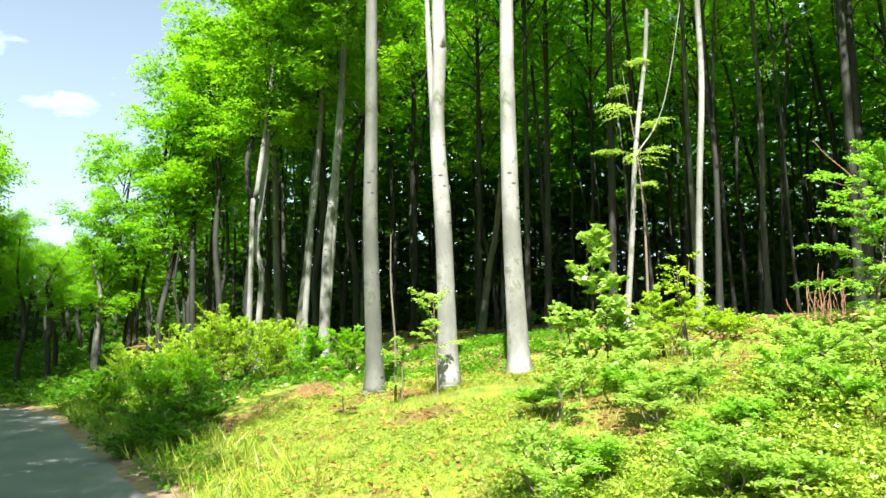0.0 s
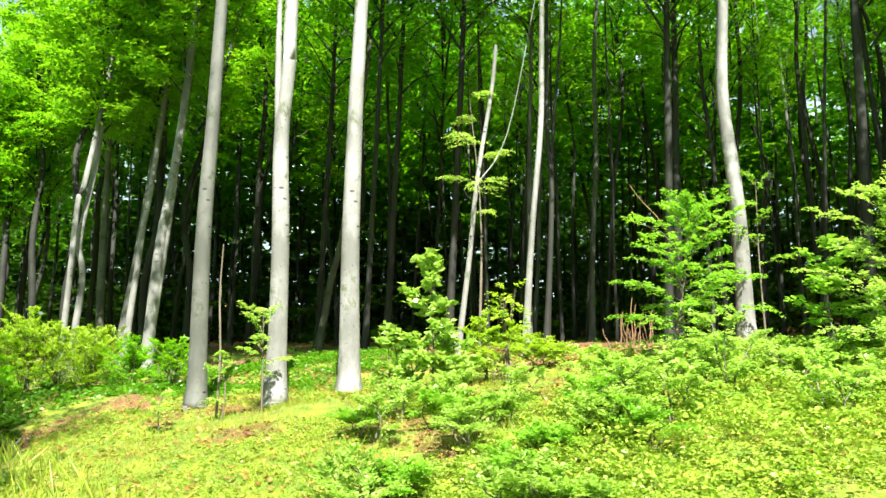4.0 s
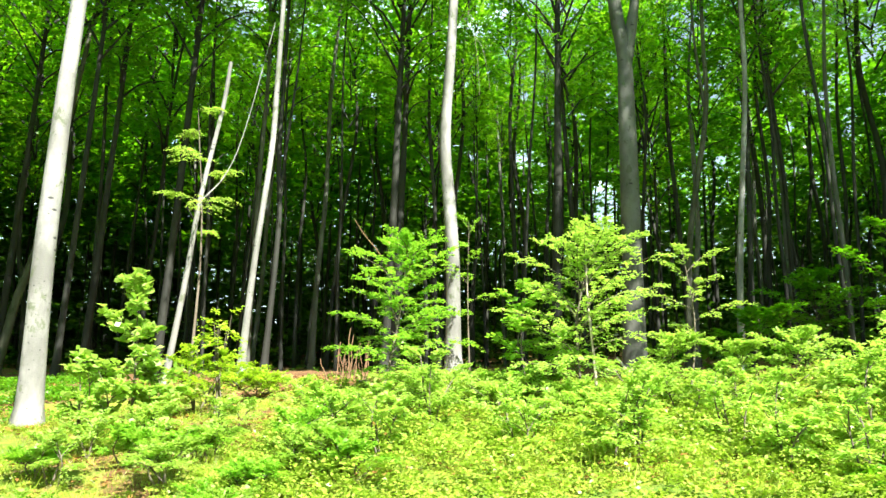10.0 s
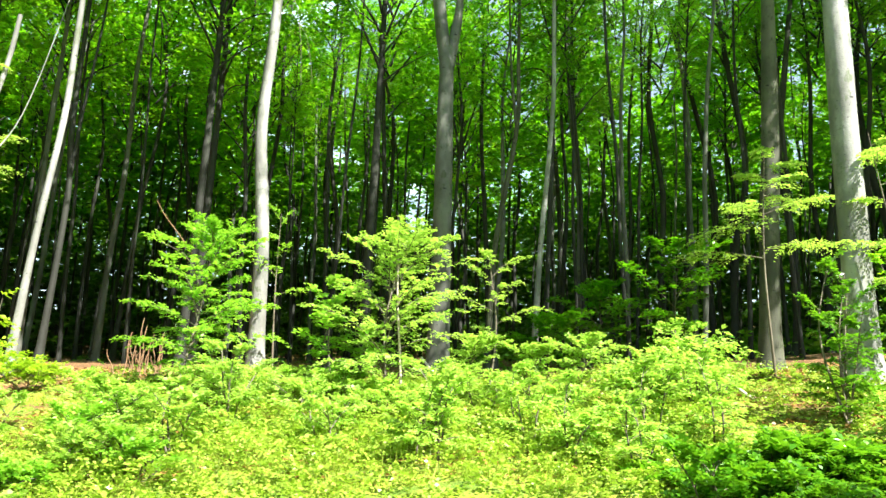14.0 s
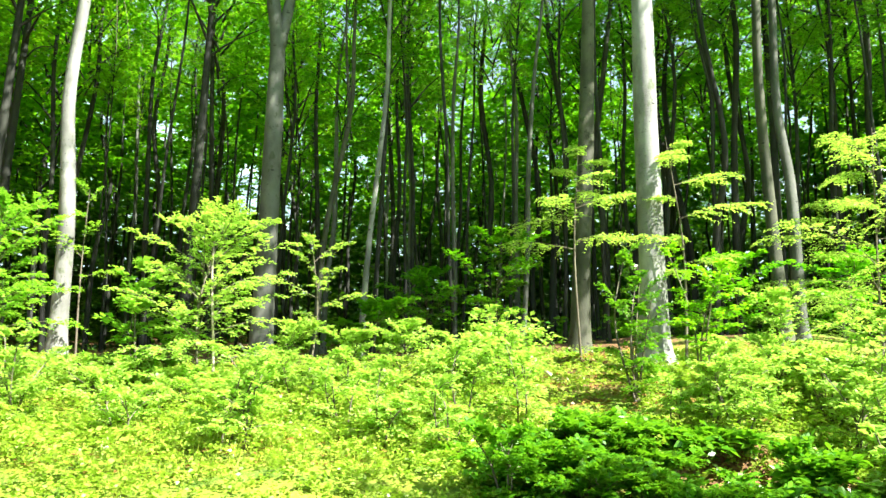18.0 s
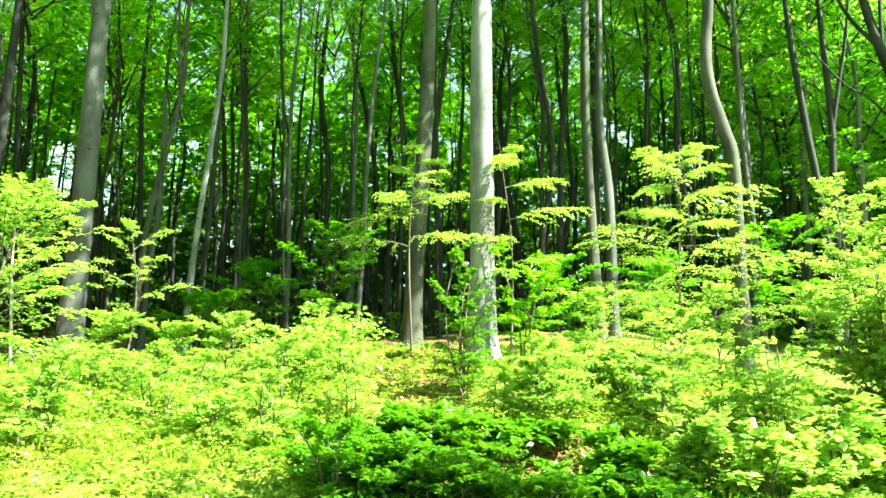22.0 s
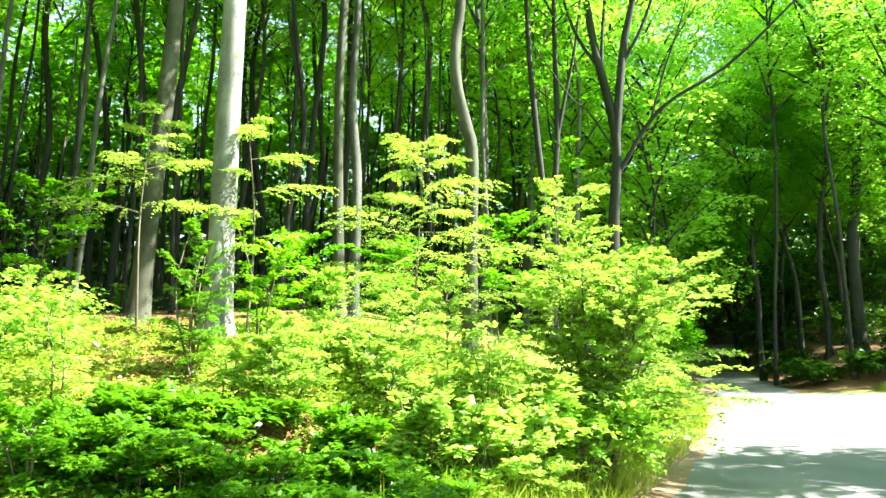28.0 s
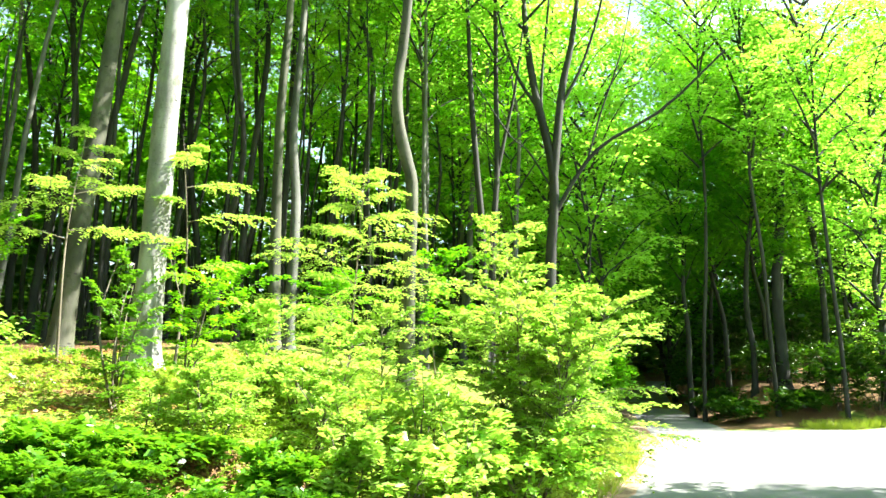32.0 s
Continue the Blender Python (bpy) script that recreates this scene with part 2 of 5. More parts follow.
def height(x, y):
    """The ground's height: level road by the eye, climbing to the right, with a bank on the forest side."""
    x, y = np.asarray(x, float), np.asarray(y, float)
    s = edge_distance(x, y)
    along = x * 0.891 - y * 0.454
    rise = 0.04 * np.clip(along - 5, 0, 75)
    bank = np.interp(s, [-60, -12, -7, 0, 0.5, 1.6, 3.4, 6, 10, 14, 22, 40, 90, 300], [1.5, 0.4, 0.0, 0, 0.06, 0.42, 0.93, 1.36, 1.88, 2.1, 2.5, 3.4, 10, 12])
    bearing = np.degrees(np.arctan2(x, y))
    rise = rise + 0.1 * np.clip(np.hypot(x, y) - 42, 0, 70) * smooth(x, 26, 36) * (s < 4)
    rise = rise + 1.4 * smooth(x, 23, 28.5) * smooth(-s, 3.0, 5.5) * (s < 0)
    rise = rise - 0.34 * np.exp(-((x + 3.75) / 0.75) ** 2 - ((y - 12.2) / 0.5) ** 2)
    rise = rise - 0.4 * np.exp(-((x - 6.7) / 0.55) ** 2 - ((y - 0.45) / 0.5) ** 2)
    rise = rise - 0.17 * np.exp(-((x - 0.8) / 1.9) ** 2 - ((y - 12.0) / 1.9) ** 2)
    rise = rise - 0.22 * np.exp(-((x - 16.2) / 2.2) ** 2 - ((y - 5.0) / 2.2) ** 2) - 0.2 * np.exp(-((x - 12.0) / 2) ** 2 - ((y - 10.6) / 2) ** 2)
    more = 1 + 0.35 * smooth(bearing, 55, 90)
    rough = 0.06 * np.sin(x * 1.7 + 1.3 * np.sin(y * 0.9)) * np.sin(y * 1.9 + 0.6) + 0.035 * np.sin(x * 4.1 + y * 2.3) * np.sin(y * 3.7 - x * 1.1)
    return rise + bank * np.where(s > 0, more, 1) + rough * smooth(s, 0.5, 3)


def ground_z(x, y):
    return float(height(np.array([x]), np.array([y]))[0])


def make_mesh(name, verts, faces, mat, shade=True):
    me = bpy.data.meshes.new(name)
    verts, faces = np.asarray(verts, np.float32), np.asarray(faces, np.int32)
    n, k = faces.shape
    me.vertices.add(len(verts))
    me.vertices.foreach_set("co", verts.ravel())
    me.loops.add(n * k)
    me.loops.foreach_set("vertex_index", faces.ravel())
    me.polygons.add(n)
    me.polygons.foreach_set("loop_start", np.arange(0, n * k, k, dtype=np.int32))
    me.polygons.foreach_set("loop_total", np.full(n, k, np.int32))
    me.polygons.foreach_set("use_smooth", np.full(n, shade))
    me.materials.append(mat)
    me.update(calc_edges=True)
    return me


def part(name, me, parent, label=""):
    ob = new(name, me)
    ob.parent = parent
    return tagged(ob, label)


def thing(name, place, label, category, group="", turn=0.0, scale=(1, 1, 1)):
    ob = new(name)
    ob.empty_display_size = 0.2
    ob.location, ob.rotation_euler, ob.scale = place, (0, 0, turn), scale
    return tagged(ob, label, category, group)


def joined(pieces):
    vs, fs, n = [], [], 0
    for v, f in pieces:
        vs.append(v)
        fs.append(np.asarray(f) + n)
        n += len(v)
    return np.concatenate(vs), np.concatenate(fs)


def grid_faces(rows, cols, closed):
    i, j = np.meshgrid(np.arange(rows - 1), np.arange(cols if closed else cols - 1), indexing="ij")
    a, b = i * cols + j, i * cols + (j + 1) % cols
    return np.stack([a, b, b + cols, a + cols], -1).reshape(-1, 4)


# the ground: one sheet out to the horizon
RINGS = np.concatenate([[0.3], np.arange(1, 16, 0.22), np.arange(16, 30, 0.45), np.geomspace(30, 2500, 46)])
BEAR = np.radians(np.arange(0, 360, 1.0))
gx, gy = RINGS[:, None] * np.sin(BEAR), RINGS[:, None] * np.cos(BEAR)
gv = np.stack([gx, gy, height(gx, gy) - 0.02], -1).reshape(-1, 3)
gv = np.concatenate([gv, [[0, 0, -0.02]]])
gf = grid_faces(len(RINGS), len(BEAR), True)[:, ::-1]
cap = np.stack([np.full(360, len(gv) - 1), (np.arange(360) + 1) % 360, np.arange(360), np.arange(360)], -1)
gme = bpy.data.meshes.new("ground")
gme.from_pydata(gv.tolist(), [], gf.tolist() + cap[:, :3].tolist())
gme.polygons.foreach_set("use_smooth", np.ones(len(gme.polygons), bool))
gme.materials.append(GROUND)
g_s = edge_distance(gv[:, 0], gv[:, 1])
g_b = np.degrees(np.arctan2(gv[:, 0], gv[:, 1]))
cover = gme.attributes.new("litter", "FLOAT", "POINT")
cover.data.foreach_set("value", (0.3 * smooth(g_s, 8, 13) + 0.3 * smooth(gv[:, 0], 23, 24.5) * (g_s < 0) + 0.5 * np.exp(-((gv[:, 0] + 3.75) / 0.8) ** 2 - ((gv[:, 1] - 12.2) / 0.6) ** 2) + 0.5 * np.exp(-((gv[:, 0] - 6.7) / 0.9) ** 2 - ((gv[:, 1] - 0.45) / 0.9) ** 2) - 0.06 * smooth(g_b, 20, 40) + 0.16 * np.exp(-((g_b - 73) / 4) ** 2) * smooth(np.hypot(gv[:, 0], gv[:, 1]), 8, 10)
     + 0.05 * (g_b < 32) * smooth(g_s, 2, 5)).astype(np.float32))
tagged(new("ground", gme), "forest floor and grassy bank of moss and dry leaves", "ground", kind="structure")


def resample(line, step):
    line = np.asarray(line, float)
    seg = np.hypot(*np.diff(line, axis=0).T)
    at = np.concatenate([[0], np.cumsum(seg)])
    u = np.arange(0, at[-1], step)
    pts = np.stack([np.interp(u, at, line[:, k]) for k in range(2)], -1)
    for _ in range(6):
        pts[1:-1] = (pts[:-2] + 2 * pts[1:-1] + pts[2:]) / 4
    return pts


def ribbon(name, line, near, far, lift, mat, label, category, n=14, wave=0.0):
    """A strip along a line, between two sideways distances to the line's right (functions of the x coordinate)."""
    pts = resample(line, 0.4)
    tan = np.gradient(pts, axis=0)
    tan /= np.hypot(*tan.T)[:, None]
    right = np.stack([tan[:, 1], -tan[:, 0]], -1)
    a = np.array([near(p[0]) for p in pts])
    b = np.array([far(p[0]) for p in pts])
    if wave:
        k = np.arange(len(pts))
        a = a + wave * (np.sin(k * 0.9) + np.sin(k * 2.17 + 1) + np.sin(k * 0.31))
    u = np.linspace(0, 1, n)
    off = a[:, None] + (b - a)[:, None] * u
    xy = pts[:, None] + right[:, None] * off[..., None]
    zz = height(xy[..., 0], xy[..., 1]) + lift
    v = np.concatenate([xy, zz[..., None]], -1).reshape(-1, 3)
    me = make_mesh(name, v, grid_faces(len(pts), n, False)[:, ::-1], mat)
    return tagged(new(name, me), label, category, kind="structure")


ribbon("road", EDGE, lambda x: 0.0, lambda x: 5.4 + 6.0 * float(smooth(x, 10, 20)) - 8.9 * float(smooth(x, 20.6, 23.4)), 0.012, ASPHALT,
       "grey asphalt road bending round the wooded bank", "road", wave=0.03)
ribbon("side_road", [(22.4, -10.4), (22.9, -14.5), (22.5, -20), (21.0, -30), (17, -44), (10, -62)], lambda x: 0.0, lambda x: 6.5, 0.018, ASPHALT,
       "pale sunlit asphalt road crossing ahead", "road")
ribbon("road_shoulder", EDGE, lambda x: -0.5, lambda x: 0.06, 0.006, SHOULDER, "brown gravel and leaf strip along the asphalt", "road shoulder", n=4, wave=0.06)

# ==== plants: the shapes
rng = np.random.default_rng(7)


def unit(v):
    return v / np.maximum(np.linalg.norm(v, axis=-1, keepdims=True), 1e-9)


def tube(pts, radii, seg=8, lobes=0.0, seed=0):
    pts, radii = np.asarray(pts, float), np.asarray(radii, float)
    t = unit(np.gradient(pts, axis=0))
    ref = np.array([1.0, 0.0, 0.0]) if abs(t[0][0]) < 0.8 else np.array([0.0, 1.0, 0.0])
    a = unit(np.cross(t, ref))
    b = np.cross(t, a)
    ang = np.linspace(0, 2 * np.pi, seg, endpoint=False)
    k = np.arange(len(pts))[:, None]
    wob = 1 + 0.05 * np.sin(3 * ang + k * 0.7 + seed) + 0.04 * np.sin(2 * ang - k * 0.45 + 2 * seed)
    if lobes:
        wob = wob + lobes * np.exp(-k * 0.8) * np.sin(5 * ang + seed)
    r = radii[:, None] * wob
    v = pts[:, None] + r[..., None] * (np.cos(ang)[None, :, None] * a[:, None] + np.sin(ang)[None, :, None] * b[:, None])
    return v.reshape(-1, 3), grid_faces(len(pts), seg, True)


def curve(points, n):
    """A smooth line of n points through the given ones."""
    p = np.asarray(points, float)
    p = np.concatenate([[2 * p[0] - p[1]], p, [2 * p[-1] - p[-2]]])
    u = np.linspace(0, len(p) - 3 - 1e-6, n)
    i = u.astype(int)
    f = (u - i)[:, None]
    a, b, c, d = p[i], p[i + 1], p[i + 2], p[i + 3]
    return 0.5 * (2 * b + (c - a) * f + (2 * a - 5 * b + 4 * c - d) * f ** 2 + (3 * b - a - 3 * c + d) * f ** 3)


def leaf_blades(base, ahead, normal, length, width, fold=0.12):
    """Pointed, folded leaves: one quad each."""
    ahead = unit(ahead)
    side = unit(np.cross(normal, ahead))
    up = np.cross(ahead, side)
    L = np.asarray(length)[:, None]
    w = L * width
    mid = base + ahead * L * 0.45
    v = np.stack([base, mid + side * w * 0.5 + up * fold * L, base + ahead * L, mid - side * w * 0.5 + up * fold * L], 1)
    n = len(base)
    return v.reshape(-1, 3), np.arange(4 * n).reshape(n, 4)


def sprays(start, out, length, count, leaf, rng, width=0.62, flat=0.35, droop=0.22, spread=0.5):
    """Flat fans of leaves along twigs, as a beech bears them."""
    m = len(start)
    out = unit(out)
    up = np.tile([0.0, 0.0, 1.0], (m, 1))
    side = unit(np.cross(up, out) + 1e-6)
    nrm = np.cross(out, side)
    t = rng.random((m, count)) ** 0.8
    u = rng.uniform(-1, 1, (m, count)) * np.sin(np.pi * np.clip(t, 0.08, 0.96) ** 0.75) * spread
    L = np.asarray(length)[:, None]
    pos = start[:, None] + out[:, None] * (t * L)[..., None] + side[:, None] * (u * L)[..., None]
    pos[..., 2] -= droop * (t ** 2 + u ** 2) * L
    pos += nrm[:, None] * (rng.normal(0, 0.045, (m, count)) * L)[..., None]
    ahead = out[:, None] * 0.7 + side[:, None] * (np.sign(u) * 0.75)[..., None] + rng.normal(0, 0.3, (m, count, 3))
    ahead[..., 2] -= 0.15
    normal = nrm[:, None] + rng.normal(0, flat, (m, count, 3))
    size = leaf * rng.uniform(0.65, 1.25, m * count)
    return leaf_blades(pos.reshape(-1, 3), ahead.reshape(-1, 3), normal.reshape(-1, 3), size, width)


def feathers(start, out, length, count, leaf, rng, width=0.62, flat=0.3, droop=0.3, level=0.7):
    """Twigs that bear their leaves in two alternate rows; level: how far the leaves turn up to the light."""
    m = len(start)
    out = unit(out)
    side = unit(np.cross(np.tile([0.0, 0.0, 1.0], (m, 1)), out) + rng.normal(0, 0.12, (m, 3)))
    nrm = np.cross(out, side)
    t = np.clip((np.arange(count)[None] + rng.uniform(0.2, 0.9, (m, count))) / count, 0.04, 1)
    sgn = np.where(np.arange(count) % 2 == 0, 1.0, -1.0)[None]
    L = np.asarray(length)[:, None]
    pos = start[:, None] + out[:, None] * (t * L)[..., None]
    pos[..., 2] -= droop * t ** 2 * L
    pos += rng.normal(0, leaf * 0.22, (m, count, 3))
    ahead = out[:, None] * 0.62 + side[:, None] * (sgn * 0.8)[..., None] + rng.normal(0, 0.22, (m, count, 3))
    ahead[..., 2] -= 0.12 + droop * t * 0.7
    normal = nrm[:, None] * (1 - level) + np.array([0, 0, level]) + rng.normal(0, flat, (m, count, 3))
    size = leaf * (rng.uniform(0.7, 1.2, (m, count)) * (0.75 + 0.4 * np.sin(np.pi * t))).reshape(-1)
    return leaf_blades(pos.reshape(-1, 3), ahead.reshape(-1, 3), normal.reshape(-1, 3), size, width)


def crown_shape(seed, tall, radius, n, count, leaf, low=0.0):
    """Leaves and branches of a crown whose foot is at the origin, tall metres high."""
    r = np.random.default_rng(seed)
    limbs, starts, outs, lens = [], [], [], []
    n_limb = 20
    for i in range(n_limb):
        h = tall * (0.02 + 0.9 * (i + r.random()) / n_limb)
        ang = i * 2.4 + r.uniform(-0.5, 0.5)
        prof = radius * math.sin(math.pi * (0.16 + 0.8 * h / tall)) ** 0.75 * r.uniform(0.6, 1.15)
        d = np.array([math.sin(ang), math.cos(ang), 0])
        lift = r.uniform(0.5, 1.15)
        p = curve([[0, 0, h], d * prof * 0.42 + [0, 0, h + prof * lift * 0.62], d * prof + [r.uniform(-.3, .3), r.uniform(-.3, .3), h + prof * lift]], 6)
        limbs.append(tube(p, np.linspace(0.042, 0.008, 6) * radius / 3, 4))
        k = max(3, int(n / n_limb))
        f = r.uniform(0.25, 1.0, k)
        at = np.stack([np.interp(f, np.linspace(0, 1, 6), p[:, c]) for c in range(3)], -1)
        turn = ang + r.normal(0, 0.85, k)
        starts.append(at + r.normal(0, 0.22, (k, 3)))
        outs.append(np.stack([np.sin(turn), np.cos(turn), r.normal(0.02, 0.2, k)], -1))
        lens.append(r.uniform(0.45, 1.15, k) * radius / 3)
    starts, outs, lens = np.concatenate(starts), np.concatenate(outs), np.concatenate(lens)
    return sprays(starts, outs, lens, count, leaf, r), joined(limbs)


NEAR = []
for k in range(5):
    lv, br = crown_shape(100 + k, 9.5, 3.1, 240, 23, 0.15)
    NEAR.append((make_mesh("crown", *lv, LEAF), make_mesh("branchwork", *br, BARK_SHADED)))
FAR = []
for k in range(4):
    lv, br = crown_shape(200 + k, 10.0, 3.3, 200, 13, 0.32)
    FAR.append((make_mesh("crown", *lv, LEAF), make_mesh("branchwork", *br, BARK_SHADED)))
# the near crowns again, in the two sun-brightened leaf colours
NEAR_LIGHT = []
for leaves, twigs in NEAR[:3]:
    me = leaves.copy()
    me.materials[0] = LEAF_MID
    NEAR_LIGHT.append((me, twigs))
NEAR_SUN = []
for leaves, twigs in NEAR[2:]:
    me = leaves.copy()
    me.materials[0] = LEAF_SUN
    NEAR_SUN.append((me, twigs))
WIDE = []
for k in range(3):
    lv, br = crown_shape(250 + k, 14.0, 5.0, 460, 22, 0.2)
    WIDE.append((make_mesh("crown", *lv, LEAF), make_mesh("branchwork", *br, BARK_SHADED)))
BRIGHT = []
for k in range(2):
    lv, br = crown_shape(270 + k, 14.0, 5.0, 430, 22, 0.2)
    BRIGHT.append((make_mesh("crown", *lv, LEAF_SUN), make_mesh("branchwork", *br, BARK_SHADED)))
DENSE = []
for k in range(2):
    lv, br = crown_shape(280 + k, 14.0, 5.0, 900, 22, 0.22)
    DENSE.append((make_mesh("crown", *lv, LEAF), make_mesh("branchwork", *br, BARK_SHADED)))
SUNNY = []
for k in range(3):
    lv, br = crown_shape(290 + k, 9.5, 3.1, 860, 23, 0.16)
    SUNNY.append((make_mesh("crown", *lv, LEAF_MID), make_mesh("branchwork", *br, BARK_SHADED)))
STEMS = []
for k in range(8):
    r = np.random.default_rng(300 + k)
    sway = 0.055 if k < 6 else 0.03
    pts = [[0, 0, -0.3]]
    for h in (2.5, 5, 8, 11, 15):
        pts.append([r.normal(0, sway * h ** 0.7), r.normal(0, sway * h ** 0.7), h])
    p = curve(pts, 18)
    rad = np.interp(p[:, 2], [-0.3, 0.1, 0.5, 8, 15], [1.5, 1.25, 1.0, 0.7, 0.2]) * 0.11
    # all stems but one carry the bark with forest shade in its colour
    STEMS.append(make_mesh("trunk", *tube(p, rad, 8, 0.1, k), BARK_HALF_SHADE if k == 0 else BARK_SHADED))


def plant_tree(x, y, stem, crown, girth, foot, size, turn, label, group):
    z = ground_z(x, y)
    if girth > 1.4:
        stem = 6 + stem % 2
    t = thing("beech_tree", (x, y, z), label, "tree", group, turn)
    t.rotation_euler = (0.04 * math.sin(x * 5.3 + y), 0.04 * math.sin(y * 4.7 - x), turn)
    tr = part("trunk", STEMS[stem], t)
    tr.scale = (girth, girth, (foot + 6 * size) / 12)
    c = part("crown", crown[0], t)
    c.location, c.scale = (0, 0, foot), (size, size, size)
    part("branchwork", crown[1], c)
    return t


def bearing_xy(deg, dist):
    return dist * math.sin(radians(deg)), dist * math.cos(radians(deg))


def big_tree(label, dist, girth, marks, foot, crown, top=15.0, bark=None, forks=(), size=1.0, seg=14):
    """A tree whose trunk runs through (bearing, height) marks at one distance; forks are further stems of the same kind."""
    bark = bark or BARK
    x0, y0 = bearing_xy(marks[0][0], dist)
    z0 = ground_z(x0, y0)
    t = thing("beech_tree", (x0, y0, z0), label, "tree", "trees at the forest edge")

    def line(ms, last):
        p = [[*(np.array(bearing_xy(b, dist)) - (x0, y0)), h - z0] for b, h in ms]
        if last:
            d = np.array(p[-1]) - np.array(p[-2])
            p.append(np.array(p[-1]) + unit(d * [0.6, 0.6, 1]) * (last if last < 3 else max(1.0, last - ms[-1][1])))
        return np.array(p, float)

    p = line([m for m in marks if m[1] > z0 + 0.5], top)
    p = np.concatenate([[[0, 0, -0.25], [0, 0, 0.02], [(p[0][0]) * 0.12, p[0][1] * 0.12, 0.22]], p])
    q = curve(p, 30)
    hh = q[:, 2]
    rad = girth / 2 * np.interp(hh, [-0.3, 0.05, 0.3, 0.8, 1.6, 6, top + 2], [1.95, 1.6, 1.27, 1.09, 1.0, 0.8, 0.25])
    part("trunk", make_mesh("trunk", *tube(q, rad, seg, 0.12, dist), bark), t)
    for ms, g, *own in forks:
        fq = curve(line(ms, 0.3 if g < 0.03 else 2.5), 12)
        part("limb", make_mesh("limb", *tube(fq, np.linspace(g / 2, g / 5, 12), 9, 0, dist), own[0] if own else bark), t)
    if crown is not None:
        c = part("crown", crown[0], t)
        part("branchwork", crown[1], c)
        c.location, c.scale = (q[-1][0] * foot / max(hh[-1], 1), q[-1][1] * foot / max(hh[-1], 1), foot), (size,) * 3
        c.rotation_euler = (0, 0, dist * 7.1)
    return t


# ==== trees at the forest edge
pale = "tall beech with smooth pale grey trunk, sunlit, standing on the bank"
big_tree(pale, 12, 0.30, [(5.4, 1.3), (5.2, 3.57), (5.2, 5.97), (5.4, 7.45)], 9.2, WIDE[0], size=0.85)
big_tree("beech with pale knotty trunk splitting in two stems, on the bank", 11.5, 0.27, [(-0.02, 1.06), (-0.22, 3.52), (-0.52, 5.16), (-0.22, 6.29), (-0.22, 7.26)], 9.2, WIDE[1], size=0.85,
         forks=[([(-0.62, 4.60), (-1.02, 6.20), (-1.17, 7.30)], 0.14)])
big_tree("beech with grey dappled trunk and flared roots on the bank", 11.7, 0.24, [(-5.65, 0.99), (-5.85, 3.56), (-5.75, 5.42), (-5.65, 6.98)], 9.0, DENSE[0], size=0.85, bark=BARK_HALF_SHADE)
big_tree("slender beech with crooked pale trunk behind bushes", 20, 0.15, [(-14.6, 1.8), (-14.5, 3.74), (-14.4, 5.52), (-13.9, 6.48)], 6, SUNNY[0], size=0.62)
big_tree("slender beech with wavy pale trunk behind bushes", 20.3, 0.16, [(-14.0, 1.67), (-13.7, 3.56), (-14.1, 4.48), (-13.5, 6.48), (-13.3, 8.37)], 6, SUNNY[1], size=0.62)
big_tree("slender beech leaning, with shaded grey trunk", 20, 0.2, [(-11.2, 1.63), (-10.4, 3.74), (-9.7, 6.51), (-9.2, 8.45)], 6.5, SUNNY[2], size=0.62, bark=BARK_HALF_SHADE)
big_tree("slender beech leaning, with sunlit pale trunk", 19.6, 0.16, [(-10.7, 1.7), (-10.2, 3.88), (-10.0, 4.95), (-9.5, 6.85)], 6.5, SUNNY[0], size=0.62)
big_tree("leaning beech with twin pale trunk", 18, 0.24, [(-9.2, 1.76), (-8.8, 4.07), (-8.2, 6.02), (-7.7, 8.19)], 6.5, SUNNY[1], size=0.62, forks=[([(-9.0, 2.0), (-8.4, 4.2), (-8.0, 6.2)], 0.16)])
big_tree("leaning dark beech trunk deep in the shade", 22, 0.2, [(3.1, 1.87), (3.8, 3.87), (4.8, 6.08)], 8, NEAR[3], bark=BARK_OLIVE_SHADE)
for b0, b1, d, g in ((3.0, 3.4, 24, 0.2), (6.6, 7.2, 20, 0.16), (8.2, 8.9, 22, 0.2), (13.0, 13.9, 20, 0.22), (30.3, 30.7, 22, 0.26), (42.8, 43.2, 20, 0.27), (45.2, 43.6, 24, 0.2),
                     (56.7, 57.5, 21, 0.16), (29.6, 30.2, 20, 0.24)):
    big_tree("straight beech trunk standing in forest shade", d, g, [(b0, 1.8), ((b0 + b1) / 2, 6), (b1, 11)], 7.5, NEAR[int(d) % 5], bark=BARK_SHADED, seg=10)
big_tree("slim beech trunk catching patches of sun in the wood", 20, 0.17, [(52.4, 2.6), (52.9, 5.7), (54.5, 9.2), (54.6, 11.5)], 10, NEAR_LIGHT[0], bark=BARK_OLIVE_SHADE, seg=10, size=0.7,
         forks=[([(54.5, 9.2), (54.1, 10.6), (53.9, 12.0)], 0.1)])
big_tree("slim pale grey beech trunk among dark trunks", 18, 0.15, [(56.0, 2.5), (56.35, 4.9), (57.4, 8.8), (57.5, 11)], 10, NEAR_LIGHT[1], seg=10, size=0.7)
big_tree("slim pale beech at the sunny forest edge", 14, 0.125, [(18.90, 2.10), (19.50, 4.22), (20.20, 6.31), (20.30, 7.98)], 10.0, DENSE[1], size=0.8, seg=10)
big_tree("slim grey beech with crossing stems", 19.5, 0.16, [(20.55, 2.50), (21.05, 5.93), (20.75, 7.7), (20.75, 9.5)], 11, DENSE[0], size=0.8, bark=BARK_SHADED, seg=10, forks=[([(20.95, 6.00), (21.25, 8.10), (21.75, 10.2)], 0.1)])
